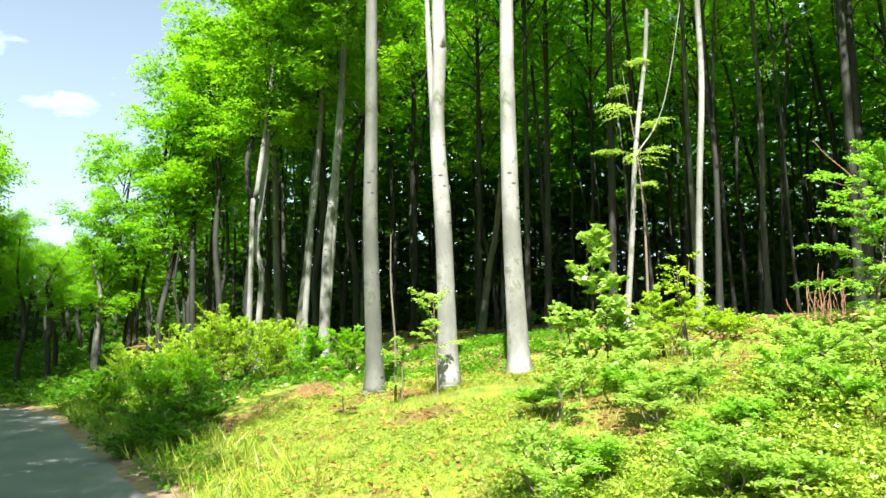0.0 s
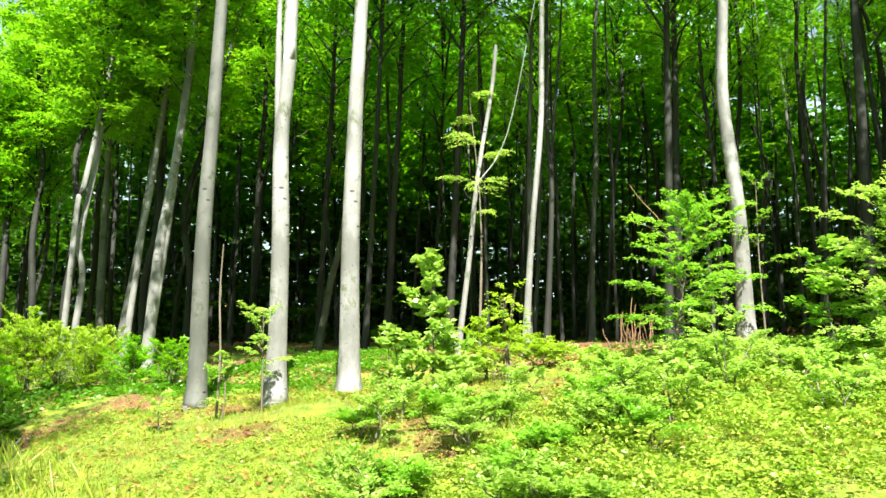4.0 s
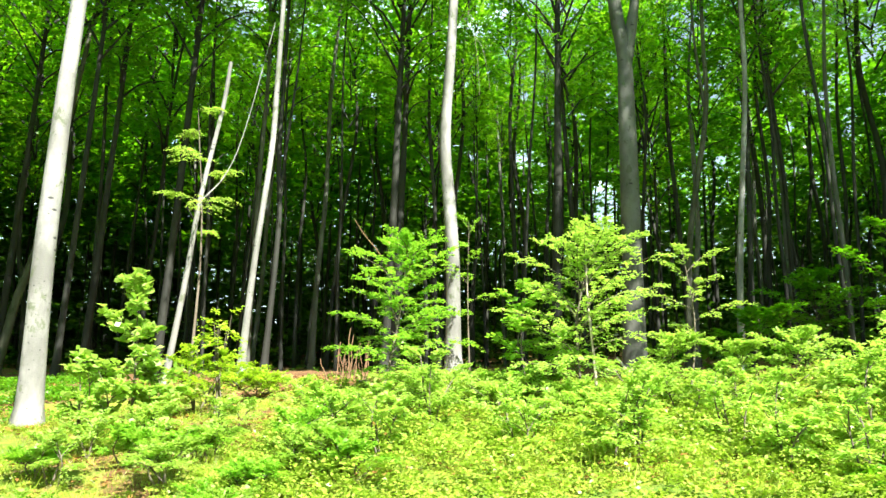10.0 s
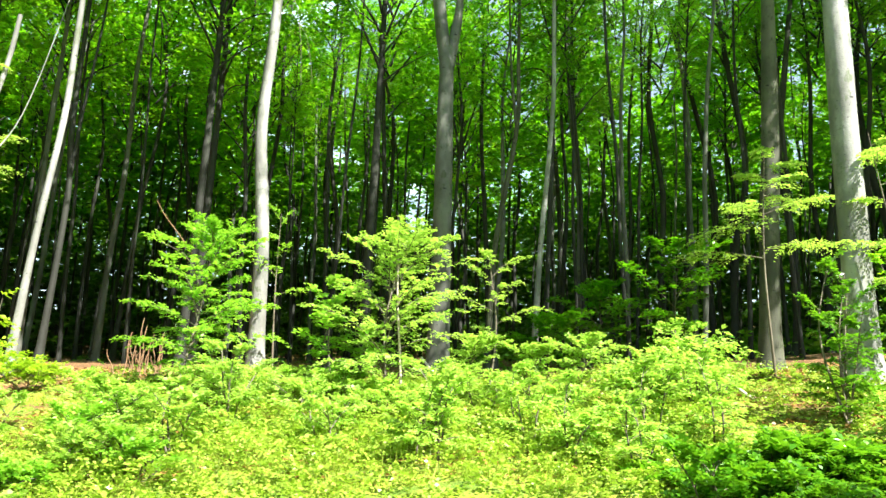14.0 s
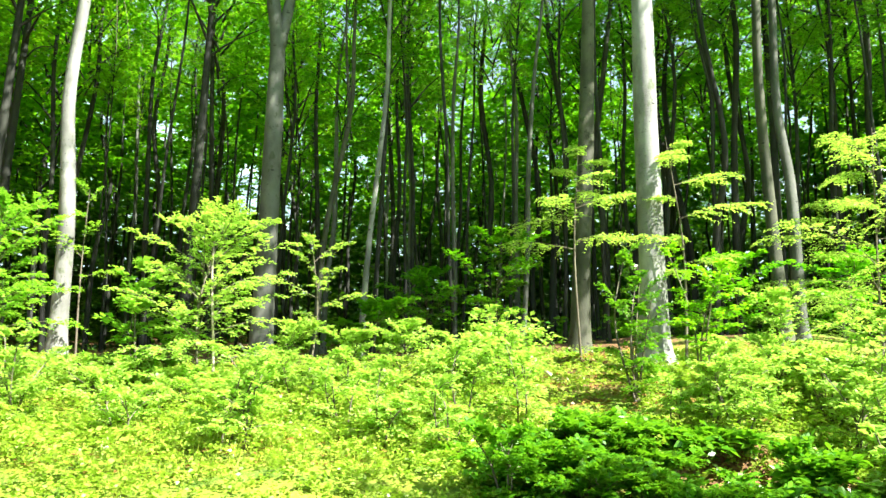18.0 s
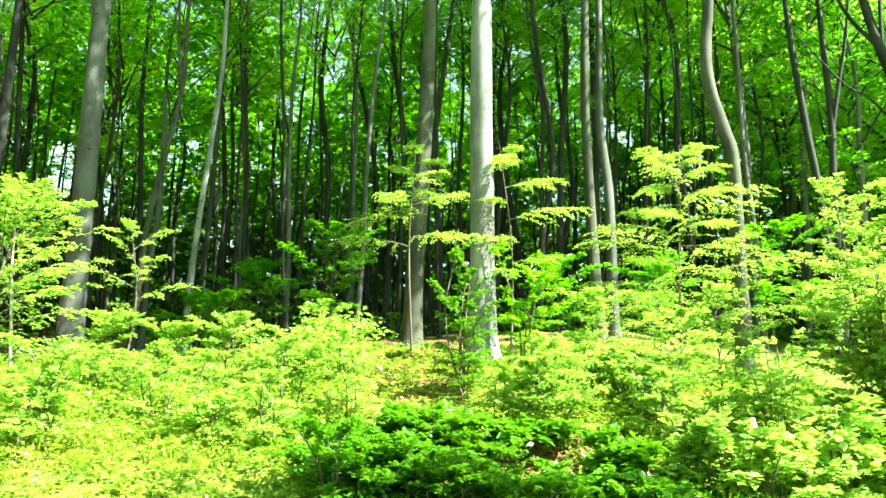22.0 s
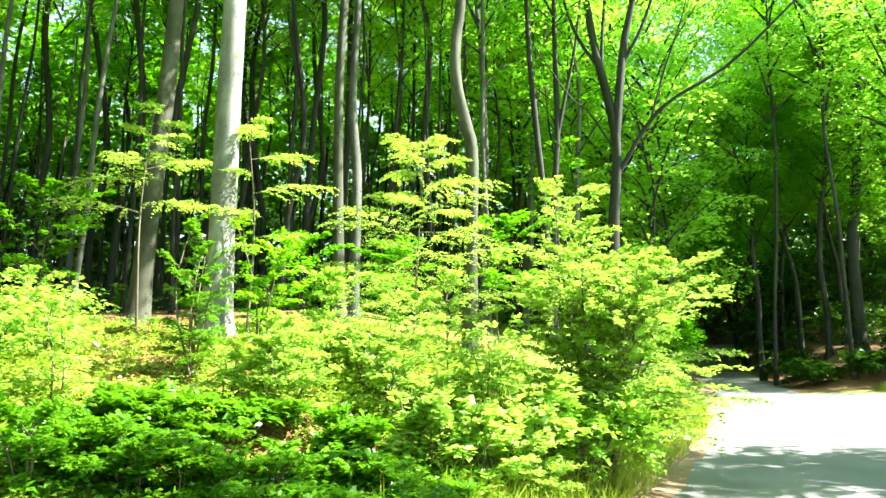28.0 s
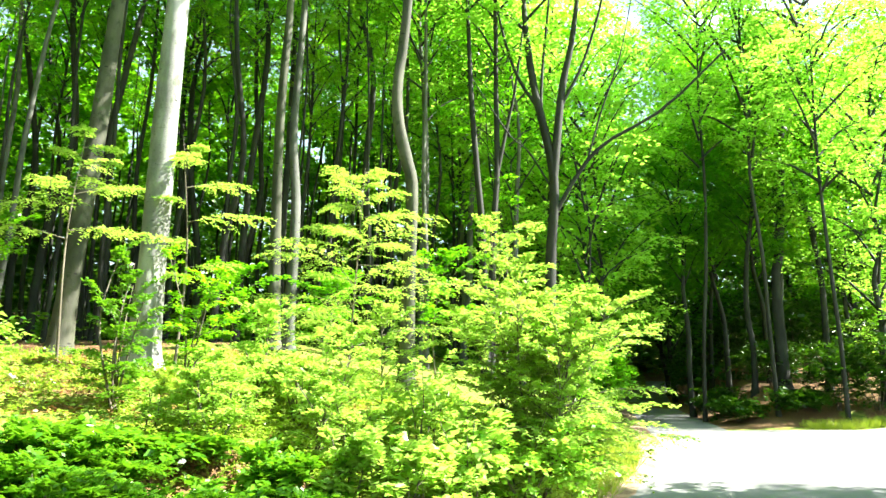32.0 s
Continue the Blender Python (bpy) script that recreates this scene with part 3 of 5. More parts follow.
big_tree("sunlit white beech trunk with a kink, above a bush", 15.5, 0.30, [(34.95, 2.08), (34.85, 4.25), (34.45, 5.69), (34.05, 7.30), (34.45, 9.91)], 11, WIDE[0], size=0.85,
         forks=[([(34.35, 9.59), (35.65, 10.30), (36.45, 9.47), (36.75, 8.52)], 0.016, TWIG), ([(36.25, 9.71), (37.05, 9.35), (37.55, 8.63)], 0.012, TWIG)])
big_tree("large grey beech forking high above the bushes", 16, 0.45, [(48.6, 2.3), (48.7, 4.8), (48.6, 8.1), (48.6, 9.2), (47.8, 10.9)], 12, WIDE[1], size=0.85, bark=BARK_HALF_SHADE,
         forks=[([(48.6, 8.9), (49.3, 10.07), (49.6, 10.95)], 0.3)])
big_tree("straight grey beech with mossy foot in half shade", 17, 0.43, [(72.7, 2.46), (73.2, 5.52), (73.7, 8.26), (74.0, 11.1)], 12, WIDE[2], size=0.85, bark=BARK_OLIVE_SHADE)
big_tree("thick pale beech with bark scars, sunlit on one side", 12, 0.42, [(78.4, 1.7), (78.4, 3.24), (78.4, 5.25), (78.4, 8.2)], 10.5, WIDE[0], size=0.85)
big_tree("grey beech trunk in the shade, one of a pair", 19, 0.3, [(86.9, 3.3), (86.6, 5.71), (86.4, 9.0), (86.6, 11.9)], 11.5, DENSE[0], size=0.8, bark=BARK_OLIVE_SHADE)
big_tree("leaning pale beech trunk, one of a pair", 19.4, 0.27, [(88.0, 3.3), (88.0, 6.41), (87.5, 8.67), (87.7, 11.83)], 11.5, WIDE[1], size=0.85, bark=BARK_HALF_SHADE)
big_tree("beech with a strong bend in its trunk, above young leaves", 14, 0.27, [(97.1, 2.02), (97.14, 3.99), (97.19, 5.62), (96.7, 6.2), (96.05, 6.85), (95.75, 7.5), (95.85, 8.1), (96.3, 9.2)], 9.2, DENSE[1], size=0.9, bark=BARK_OLIVE_SHADE)
big_tree("large spreading beech with dark boughs", 22, 0.37, [(107.7, 3.0), (107.9, 5.92), (108.2, 8.4), (106.7, 11.26), (106.1, 13.1)], 11.0, BRIGHT[0], bark=BARK_SHADED,
         forks=[([(108.2, 8.4), (108.9, 11.12), (109.8, 12.81)], 0.3), ([(108.4, 7.3), (110.2, 8.5), (112.2, 9.35), (116.7, 10.31)], 0.16),
                ([(107.0, 10.6), (105.2, 11.8), (103.9, 13.6)], 0.12), ([(108.8, 10.6), (110.6, 12.0), (112.2, 14.0)], 0.12), ([(107.2, 10.4), (107.4, 12.0), (107.9, 14.0)], 0.12),
                ([(108.2, 7.9), (106.2, 9.2), (104.6, 9.8)], 0.07), ([(110.8, 8.8), (112.0, 10.4), (113.6, 12.2)], 0.07)])
big_tree("dark beech trunk behind the bushes", 22, 0.24, [(102.9, 3), (102.6, 6.56), (102.1, 8.62), (101.6, 10.98)], 11.0, BRIGHT[1], size=0.85, bark=BARK_SHADED)
big_tree("dark forked beech trunk behind the bushes", 22.5, 0.24, [(103.3, 3), (103.4, 6.36), (103.7, 8.75), (103.6, 11.44)], 9.5, NEAR_SUN[2], bark=BARK_SHADED,
         forks=[([(103.7, 8.6), (104.4, 10.0), (105.2, 11.6)], 0.14)])
big_tree("dark trunk under the overhanging trees", 33, 0.45, [(123.85, 2.90), (123.85, 6.67), (124.25, 8.42)], 6, NEAR[3], bark=BARK_SHADED)

# ==== the forest behind
forest = np.random.default_rng(11)
taken = [o.location.copy() for o in scene.objects if o.name.startswith("beech_tree")]
behind = []


def turned(v, turn, scale, place):
    c, n = math.cos(turn), math.sin(turn)
    v = v * scale
    return np.stack([v[:, 0] * c - v[:, 1] * n, v[:, 0] * n + v[:, 1] * c, v[:, 2]], -1) + place


def mesh_arrays(me):
    v = np.empty(len(me.vertices) * 3, np.float32)
    me.vertices.foreach_get("co", v)
    f = np.empty(len(me.polygons) * 4, np.int32)
    me.loops.foreach_get("vertex_index", f)
    return v.reshape(-1, 3), f.reshape(-1, 4)


def thinned(v, f):
    """Every second leaf of a far crown, each a little larger."""
    q = v.reshape(-1, 4, 3)[::2]
    mid = q.mean(1, keepdims=True)
    return (mid + (q - mid) * 1.38).reshape(-1, 3), f[:len(q)]


def clearing(x, y, z):
    """Whether a place high in the wood falls in one of the gaps through which the sky shows."""
    b, e = np.degrees(np.arctan2(x, y)), np.degrees(np.arctan2(z - 1.6, np.hypot(x, y)))
    v = np.sin(b * 0.9 + 2.1 * np.sin(e * 0.35)) * np.sin(e * 0.62 + 1.7 * np.sin(b * 0.41) + 0.8) + 0.5 * np.sin(b * 2.3 + e * 0.7) * np.sin(e * 1.9 - b * 0.9)
    gap = (v > np.where(b > 92, 0.72, 0.84) - 0.03 * (e - 18)) & (e > 17) & (b > 8)
    for b0, e0, rb, re in ((46.6, 14.5, 1.1, 2.0), (49.6, 13, 0.4, 1.6), (82.5, 8.6, 1.0, 0.5), (94.5, 16, 0.8, 0.9), (108.8, 15, 1.2, 0.5)):
        gap |= ((b - b0) / rb) ** 2 + ((e - e0) / re) ** 2 < 1
    return gap


def open_sky(v, f):
    """Leaves of a foliage mesh without those in the gaps."""
    q = v.reshape(-1, 4, 3)
    mid = q.mean(1)
    q = q[~(clearing(mid[:, 0], mid[:, 1], mid[:, 2]) & (np.sin(np.arange(len(q)) * 12.9898) * 43758.5453 % 1 < 0.85))]
    return q.reshape(-1, 3), np.arange(4 * len(q)).reshape(-1, 4)


step = 3.3
for ix in range(-22, 24):
    for iy in range(-18, 24):
        x, y = (ix + forest.uniform(-0.42, 0.42)) * step, (iy + forest.uniform(-0.42, 0.42)) * step
        d, b = math.hypot(x, y), math.degrees(math.atan2(x, y))
        s = float(edge_distance(np.array([x]), np.array([y]))[0])
        pick = forest.random(6)
        if d > 62 or not (-60 < b < 140) or -38 < b < -21.5:
            continue
        inside = s > (3.2 if b < -14 or b > 98 else 7.0) and d > (22 if b < -14 or b > 98 else 18.5)
        right = x > 26.5 and s < -5.2 and y > -21
        if not (inside or right) or (x - 23) ** 2 + (y + 14) ** 2 < 18:
            continue
        if any((x - p[0]) ** 2 + (y - p[1]) ** 2 < 4 for p in taken):
            continue
        edge = b < -14 or right or s < 6
        foot = (2.2 + 2.2 * pick[1]) if edge else (5.4 + 4.6 * pick[1])
        if right or b < -8:
            foot += 1.8
        girth, size, turn = 0.5 + 0.65 * pick[3], (0.85 + 0.35 * pick[4]) if edge or b < 36 or b > 92 else (0.55 + 0.5 * pick[4]), pick[5] * 6.28
        if b < -14:
            size *= 0.42 if b < -17.5 else 0.72
        if d > 46 and 20 < b < 100 and pick[0] < 0.35:
            continue
        mid_z = ground_z(x, y) + foot + 5 * size
        if d <= 38 and any(clearing(x, y, mid_z + k) for k in (-2.5, 0, 2.5)):
            foot, size = foot + 3, size * 0.4
        if d > 38:
            behind.append((x, y, int(pick[2] * 6), int(pick[0] * 4), girth, foot, size, turn))
        else:
            # sun-brightened leaf colours are dealt out by bearing
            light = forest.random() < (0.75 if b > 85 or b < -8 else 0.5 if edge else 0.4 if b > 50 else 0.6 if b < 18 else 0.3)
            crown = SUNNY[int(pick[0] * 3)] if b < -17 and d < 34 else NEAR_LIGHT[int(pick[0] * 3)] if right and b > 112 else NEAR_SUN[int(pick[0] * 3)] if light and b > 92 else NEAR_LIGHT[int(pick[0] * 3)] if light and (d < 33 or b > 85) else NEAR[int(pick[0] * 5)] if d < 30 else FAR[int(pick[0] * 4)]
            plant_tree(x, y, int(pick[2] * 6), crown, girth, foot, size, turn,
                       "leafy beech at the forest edge" if edge else "slender beech with dark trunk in the shaded forest", "forest trees")
slim = np.random.default_rng(61)
taken = [o.location.copy() for o in scene.objects if o.name.startswith("beech_tree")]
made = 0
for _ in range(400):
    b, d, u = slim.uniform(14, 108), slim.uniform(19.5, 36), slim.random(5)
    x, y = bearing_xy(float(b), float(d))
    if made == 64 or any((x - p[0]) ** 2 + (y - p[1]) ** 2 < 1.4 for p in taken) or edge_distance(np.array([x]), np.array([y]))[0] < 7:
        continue
    if clearing(x, y, ground_z(x, y) + 8.5 + 3 * u[3] + 1.8):
        continue
    taken.append(Vector((x, y, 0)))
    made += 1
    plant_tree(x, y, 6 + made % 2 if u[0] < 0.5 else int(u[0] * 6), NEAR_LIGHT[int(u[1] * 3)], 0.4 + 0.35 * u[2], 8.5 + 3 * u[3], 0.3 + 0.15 * u[4], u[0] * 6.3,
               "thin young beech pole with dark stem in the forest", "forest trees")
stems, crowns = [mesh_arrays(m) for m in STEMS], [thinned(*mesh_arrays(c[0])) for c in FAR]
pick = [(turned(stems[k][0], 0, (g, g, (f + 6 * z) / 12), (x, y, ground_z(x, y))), stems[k][1]) for x, y, k, c, g, f, z, t in behind]
tagged(new("background_trunks", make_mesh("background_trunks", *joined(pick), BARK_SHADED)), "dark tree trunks deep in the forest", "woods", kind="stuff")
# crowns deep in the wood, in the leaf darkened for half shade
pick = [(turned(crowns[c][0], t, (z, z, z), (x, y, ground_z(x, y) + f)), crowns[c][1]) for x, y, k, c, g, f, z, t in behind]
tagged(new("background_foliage", make_mesh("background_foliage", *open_sky(*joined(pick)), LEAF_HALF_SHADE)), "green foliage of trees deep in the forest", "woods", kind="stuff")

# tall trees at the far side of the crossing and by the far left bend
for b, d, foot, size in ((111.8, 31, 1.4, 0.9), (116.2, 47, 0.5, 1.0), (108.5, 30, 3.2, 1.0), (104.5, 31, 4.2, 1.0), (100, 30, 5.2, 0.9), (116.6, 44, 1.8, 1.1), (120.3, 36.5, 4.6, 0.7), (123.0, 39, 4.6, 0.75), (126.6, 34, 5.6, 1.05), (129.8, 33, 2.0, 0.85), (131.8, 36, 0.6, 0.8),
                         (128.5, 43, 1.7, 1.0), (110.5, 27, 1.7, 0.85), (106.5, 34, 5.2, 1.1), (110, 38, 5.2, 1.1), (117.8, 33.5, 4.6, 0.6), (122.0, 33, 4.8, 0.6), (119.2, 41.5, 4.5, 1.1), (118.6, 30.5, 9.5, 0.75), (123.4, 30, 8.8, 0.85), (127.6, 30, 8.0, 0.9)):
    x, y = bearing_xy(b, d)
    # plain leaf where the lane is shaded, sun-brightened leaf elsewhere
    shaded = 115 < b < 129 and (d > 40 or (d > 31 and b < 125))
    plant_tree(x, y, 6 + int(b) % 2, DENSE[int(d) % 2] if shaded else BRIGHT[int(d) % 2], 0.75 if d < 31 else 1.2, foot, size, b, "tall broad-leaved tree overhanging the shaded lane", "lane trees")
# unseen trees added to the south, to keep the sun off the lane
for x, y in ((35, -32), (41, -32.5), (47, -33), (53, -30), (58, -24)):
    plant_tree(x, y, int(x) % 6, DENSE[int(x) % 2], 2.2, 3.0, 1.2, x, "unseen dense tree added to the south to shade the lane", "lane trees")
for k in range(52):
    b, d = -37 + (k % 13) * 1.28 + 0.5 * math.sin(k * 3.7), 31 + (k // 13) * 6.5 + 2 * math.sin(k * 5.1)
    x, y = bearing_xy(b, d)
    if edge_distance(np.array([x]), np.array([y]))[0] < 1.5:
        continue
    top = 1.6 + d * math.tan(radians(8.5 if b > -30 else 11 if b > -33 else 17)) - ground_z(x, y)
    foot = 2.3 + 0.5 * math.sin(k * 2.3)
    plant_tree(x, y, 6 + k % 2, SUNNY[k % 3], 0.9, foot, max(0.2, (top - foot) / 12.5), b, "leafy tree with dark trunk by the road bend", "bend trees")

# trees across the road, whose shade falls on the asphalt
for x, y, foot, size in ((-21, 17.4, 3, 1.0), (-20, 12, 3, 1.1), (-27, 27, 3, 1.2), (-38, 33, 3, 1.2), (-30, 18, 3, 1.2),
                         (3.9, -8.2, 4.2, 0.8), (10.2, -13.5, 5.5, 0.6), (8.8, -12.9, 4.5, 0.6), (-3, -17.5, 4, 1.2), (-10, -12, 4, 1.1), (-16, -4, 4, 1.1), (-4, -26, 3, 1.2),
                         (-14, -20, 3, 1.2), (-22, 2, 3, 1.2), (-24, -12, 3, 1.2), (4, -36, 3, 1.2), (-6, -36, 3, 1.2)):
    plant_tree(x, y, int(abs(x * 3)) % 6, FAR[int(abs(x)) % 4], 1.5, foot, size, x, "leafy roadside tree across the asphalt", "roadside trees")

for x, y, foot, size in ((-7.9, 1.6, 3.8, 0.85), (-7.4, -3.2, 4.2, 0.8), (-13.6, 8.4, 3.6, 0.6), (-18.5, 15.3, 3.4, 0.66)):
    plant_tree(x, y, int(abs(x)) % 6, WIDE[int(abs(x)) % 3], 2.0, foot, size, x, "broad roadside tree shading the asphalt", "roadside trees")

# those left of x -15 are unseen, added to shade the undergrowth past the bend
for x, y, foot, size in ((-6.5, 2.2, 3.6, 0.7), (-9.6, 7.4, 3.2, 0.62), (-12.2, 11.4, 3.0, 0.62), (-6.2, -0.4, 3.4, 0.6), (-16.2, 15.4, 3.0, 0.72), (-20.5, 17.4, 3.0, 0.75), (-24.5, 18, 3, 0.75), (-15.6, 16.4, 8, 0.5), (-19.4, 19.2, 8, 0.5), (-23.2, 18.3, 8, 0.55), (9.6, -15.0, 4.6, 0.42)):
    plant_tree(x, y, int(abs(x)) % 6, DENSE[int(abs(x)) % 2], 1.8, foot, size, x, "dense roadside tree shading the asphalt", "roadside trees")

# sunny crowns that face the road at the left end of the wood
for k, (b, d, foot, top) in enumerate(((-24.8, 28.5, 1.5, 7.2), (-22.8, 29.5, 2.0, 9.6), (-20.6, 28, 3.4, 11.0), (-18.4, 26.5, 4.6, 12.2), (-16.6, 25.5, 5.6, 13.2), (-14.4, 23.5, 6.4, 12.9), (-12.2, 24.5, 5.8, 14.5), (-9.4, 23.8, 6.8, 15.5), (-6.6, 24, 6.5, 15.5))):
    x, y = bearing_xy(b, d)
    plant_tree(x, y, k % 6, SUNNY[k % 3], 1.1, foot, (top - foot - ground_z(x, y)) / 9.8, b, "leafy young beech with sunlit crown at the forest edge", "forest trees")
for b, d, foot, size in ((-33.2, 30, 4.6, 0.6), (-32.6, 33, 2.0, 0.5), (-34.6, 34, 2.2, 0.8)):
    x, y = bearing_xy(b, d)
    plant_tree(x, y, 7, SUNNY[int(d) % 3], 1.1, foot, size, b, "leafy tree with dark trunk by the road bend", "bend trees")
# high crowns that close the roof of leaves
for k, (b, d, foot, size) in enumerate(((60, 25, 8.5, 0.9), (66, 27, 9, 0.9), (70.5, 26, 9.5, 1.0), (73.5, 30, 9, 1.1), (87.2, 26, 10, 1.0), (79, 31, 9, 1.1), (101, 28, 9, 1.0), (76.5, 26, 9, 1.0), (81, 27.5, 8.5, 1.0), (84, 24.5, 9.5, 0.9), (90.5, 27, 8.5, 1.0), (93.6, 25, 9.5, 0.9), (98, 26, 8.5, 1.0))):
    x, y = bearing_xy(b, d)
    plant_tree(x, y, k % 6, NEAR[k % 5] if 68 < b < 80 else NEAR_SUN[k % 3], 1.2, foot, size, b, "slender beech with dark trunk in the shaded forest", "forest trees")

# the far woods close the view
r = np.random.default_rng(21)
m = 19000
ang, rad = r.uniform(radians(-46), radians(150), m) % (2 * np.pi), r.uniform(54, 95, m)
st = np.stack([rad * np.sin(ang), rad * np.cos(ang), 0 * ang], -1)
low = np.interp(np.degrees(ang), [0, 320, 322, 336, 341, 346, 360], [1, 1, 0.3, 0.4, 0.8, 1, 1])
st[:, 2] = height(st[:, 0], st[:, 1]) * np.minimum(low + 0.3, 1) + 12.5 * low * r.random(m) ** 1.15
tu = r.uniform(0, 6.28, m)
wv, wf = sprays(st, np.stack([np.sin(tu), np.cos(tu), 0 * tu], -1), r.uniform(2.2, 4, m), 13, 0.8, r, flat=0.6)
tagged(new("far_woods", make_mesh("far_woods", *open_sky(wv, wf), LEAF_SHADE)), "distant green woods closing the view", "woods", kind="stuff")

# thicket in the same darkened leaf as the far woods, shade in its colour
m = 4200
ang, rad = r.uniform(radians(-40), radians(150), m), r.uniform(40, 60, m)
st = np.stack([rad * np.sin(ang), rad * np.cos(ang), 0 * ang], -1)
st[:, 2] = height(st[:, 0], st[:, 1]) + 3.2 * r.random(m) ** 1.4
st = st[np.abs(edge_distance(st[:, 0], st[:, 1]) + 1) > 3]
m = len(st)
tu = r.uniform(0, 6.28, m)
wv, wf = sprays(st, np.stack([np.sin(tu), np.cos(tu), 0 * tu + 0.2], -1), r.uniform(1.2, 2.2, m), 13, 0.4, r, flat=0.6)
tagged(new("forest_thicket", make_mesh("forest_thicket", wv, wf, LEAF_SHADE)), "dark green thicket deep in the forest", "woods", kind="stuff")

# a roof of leaves added high over the forest to darken it, unseen where near
m = 11000
xy = np.stack([r.uniform(-60, 85, m), r.uniform(-30, 85, m)], -1)
u_d, u_b = np.hypot(xy[:, 0], xy[:, 1]), np.degrees(np.arctan2(xy[:, 0], xy[:, 1]))
keep = (edge_distance(xy[:, 0], xy[:, 1]) > 8) & (u_d > np.where(u_b < 17, 33, np.where(u_b < 36, 20, np.where(u_b < 92, 22, 40)))) & (u_b > -19)
keep &= np.sin(xy[:, 0] * 0.55 + 2 * np.sin(xy[:, 1] * 0.3)) * np.sin(xy[:, 1] * 0.5 + 1.5 * np.sin(xy[:, 0] * 0.23)) < np.where(u_b < 36, 0.4, 0.25)
xy = xy[keep]
st = np.concatenate([xy, (np.maximum(height(xy[:, 0], xy[:, 1]) + 14, np.where((u_d[keep] < 34) & (u_b[keep] > 36), 2 + 0.6 * u_d[keep], 0)) + r.uniform(0, 5.5, len(xy)))[:, None]], -1)
tu = r.uniform(0, 6.28, len(xy))
wv, wf = sprays(st, np.stack([np.sin(tu), np.cos(tu), 0 * tu], -1), r.uniform(1.2, 2.4, len(xy)), 18, 0.48, r, flat=0.5)
tagged(new("upper_canopy", make_mesh("upper_canopy", *open_sky(wv, wf), LEAF)), "leaf canopy added over the beech forest to shade it", "woods", kind="stuff")


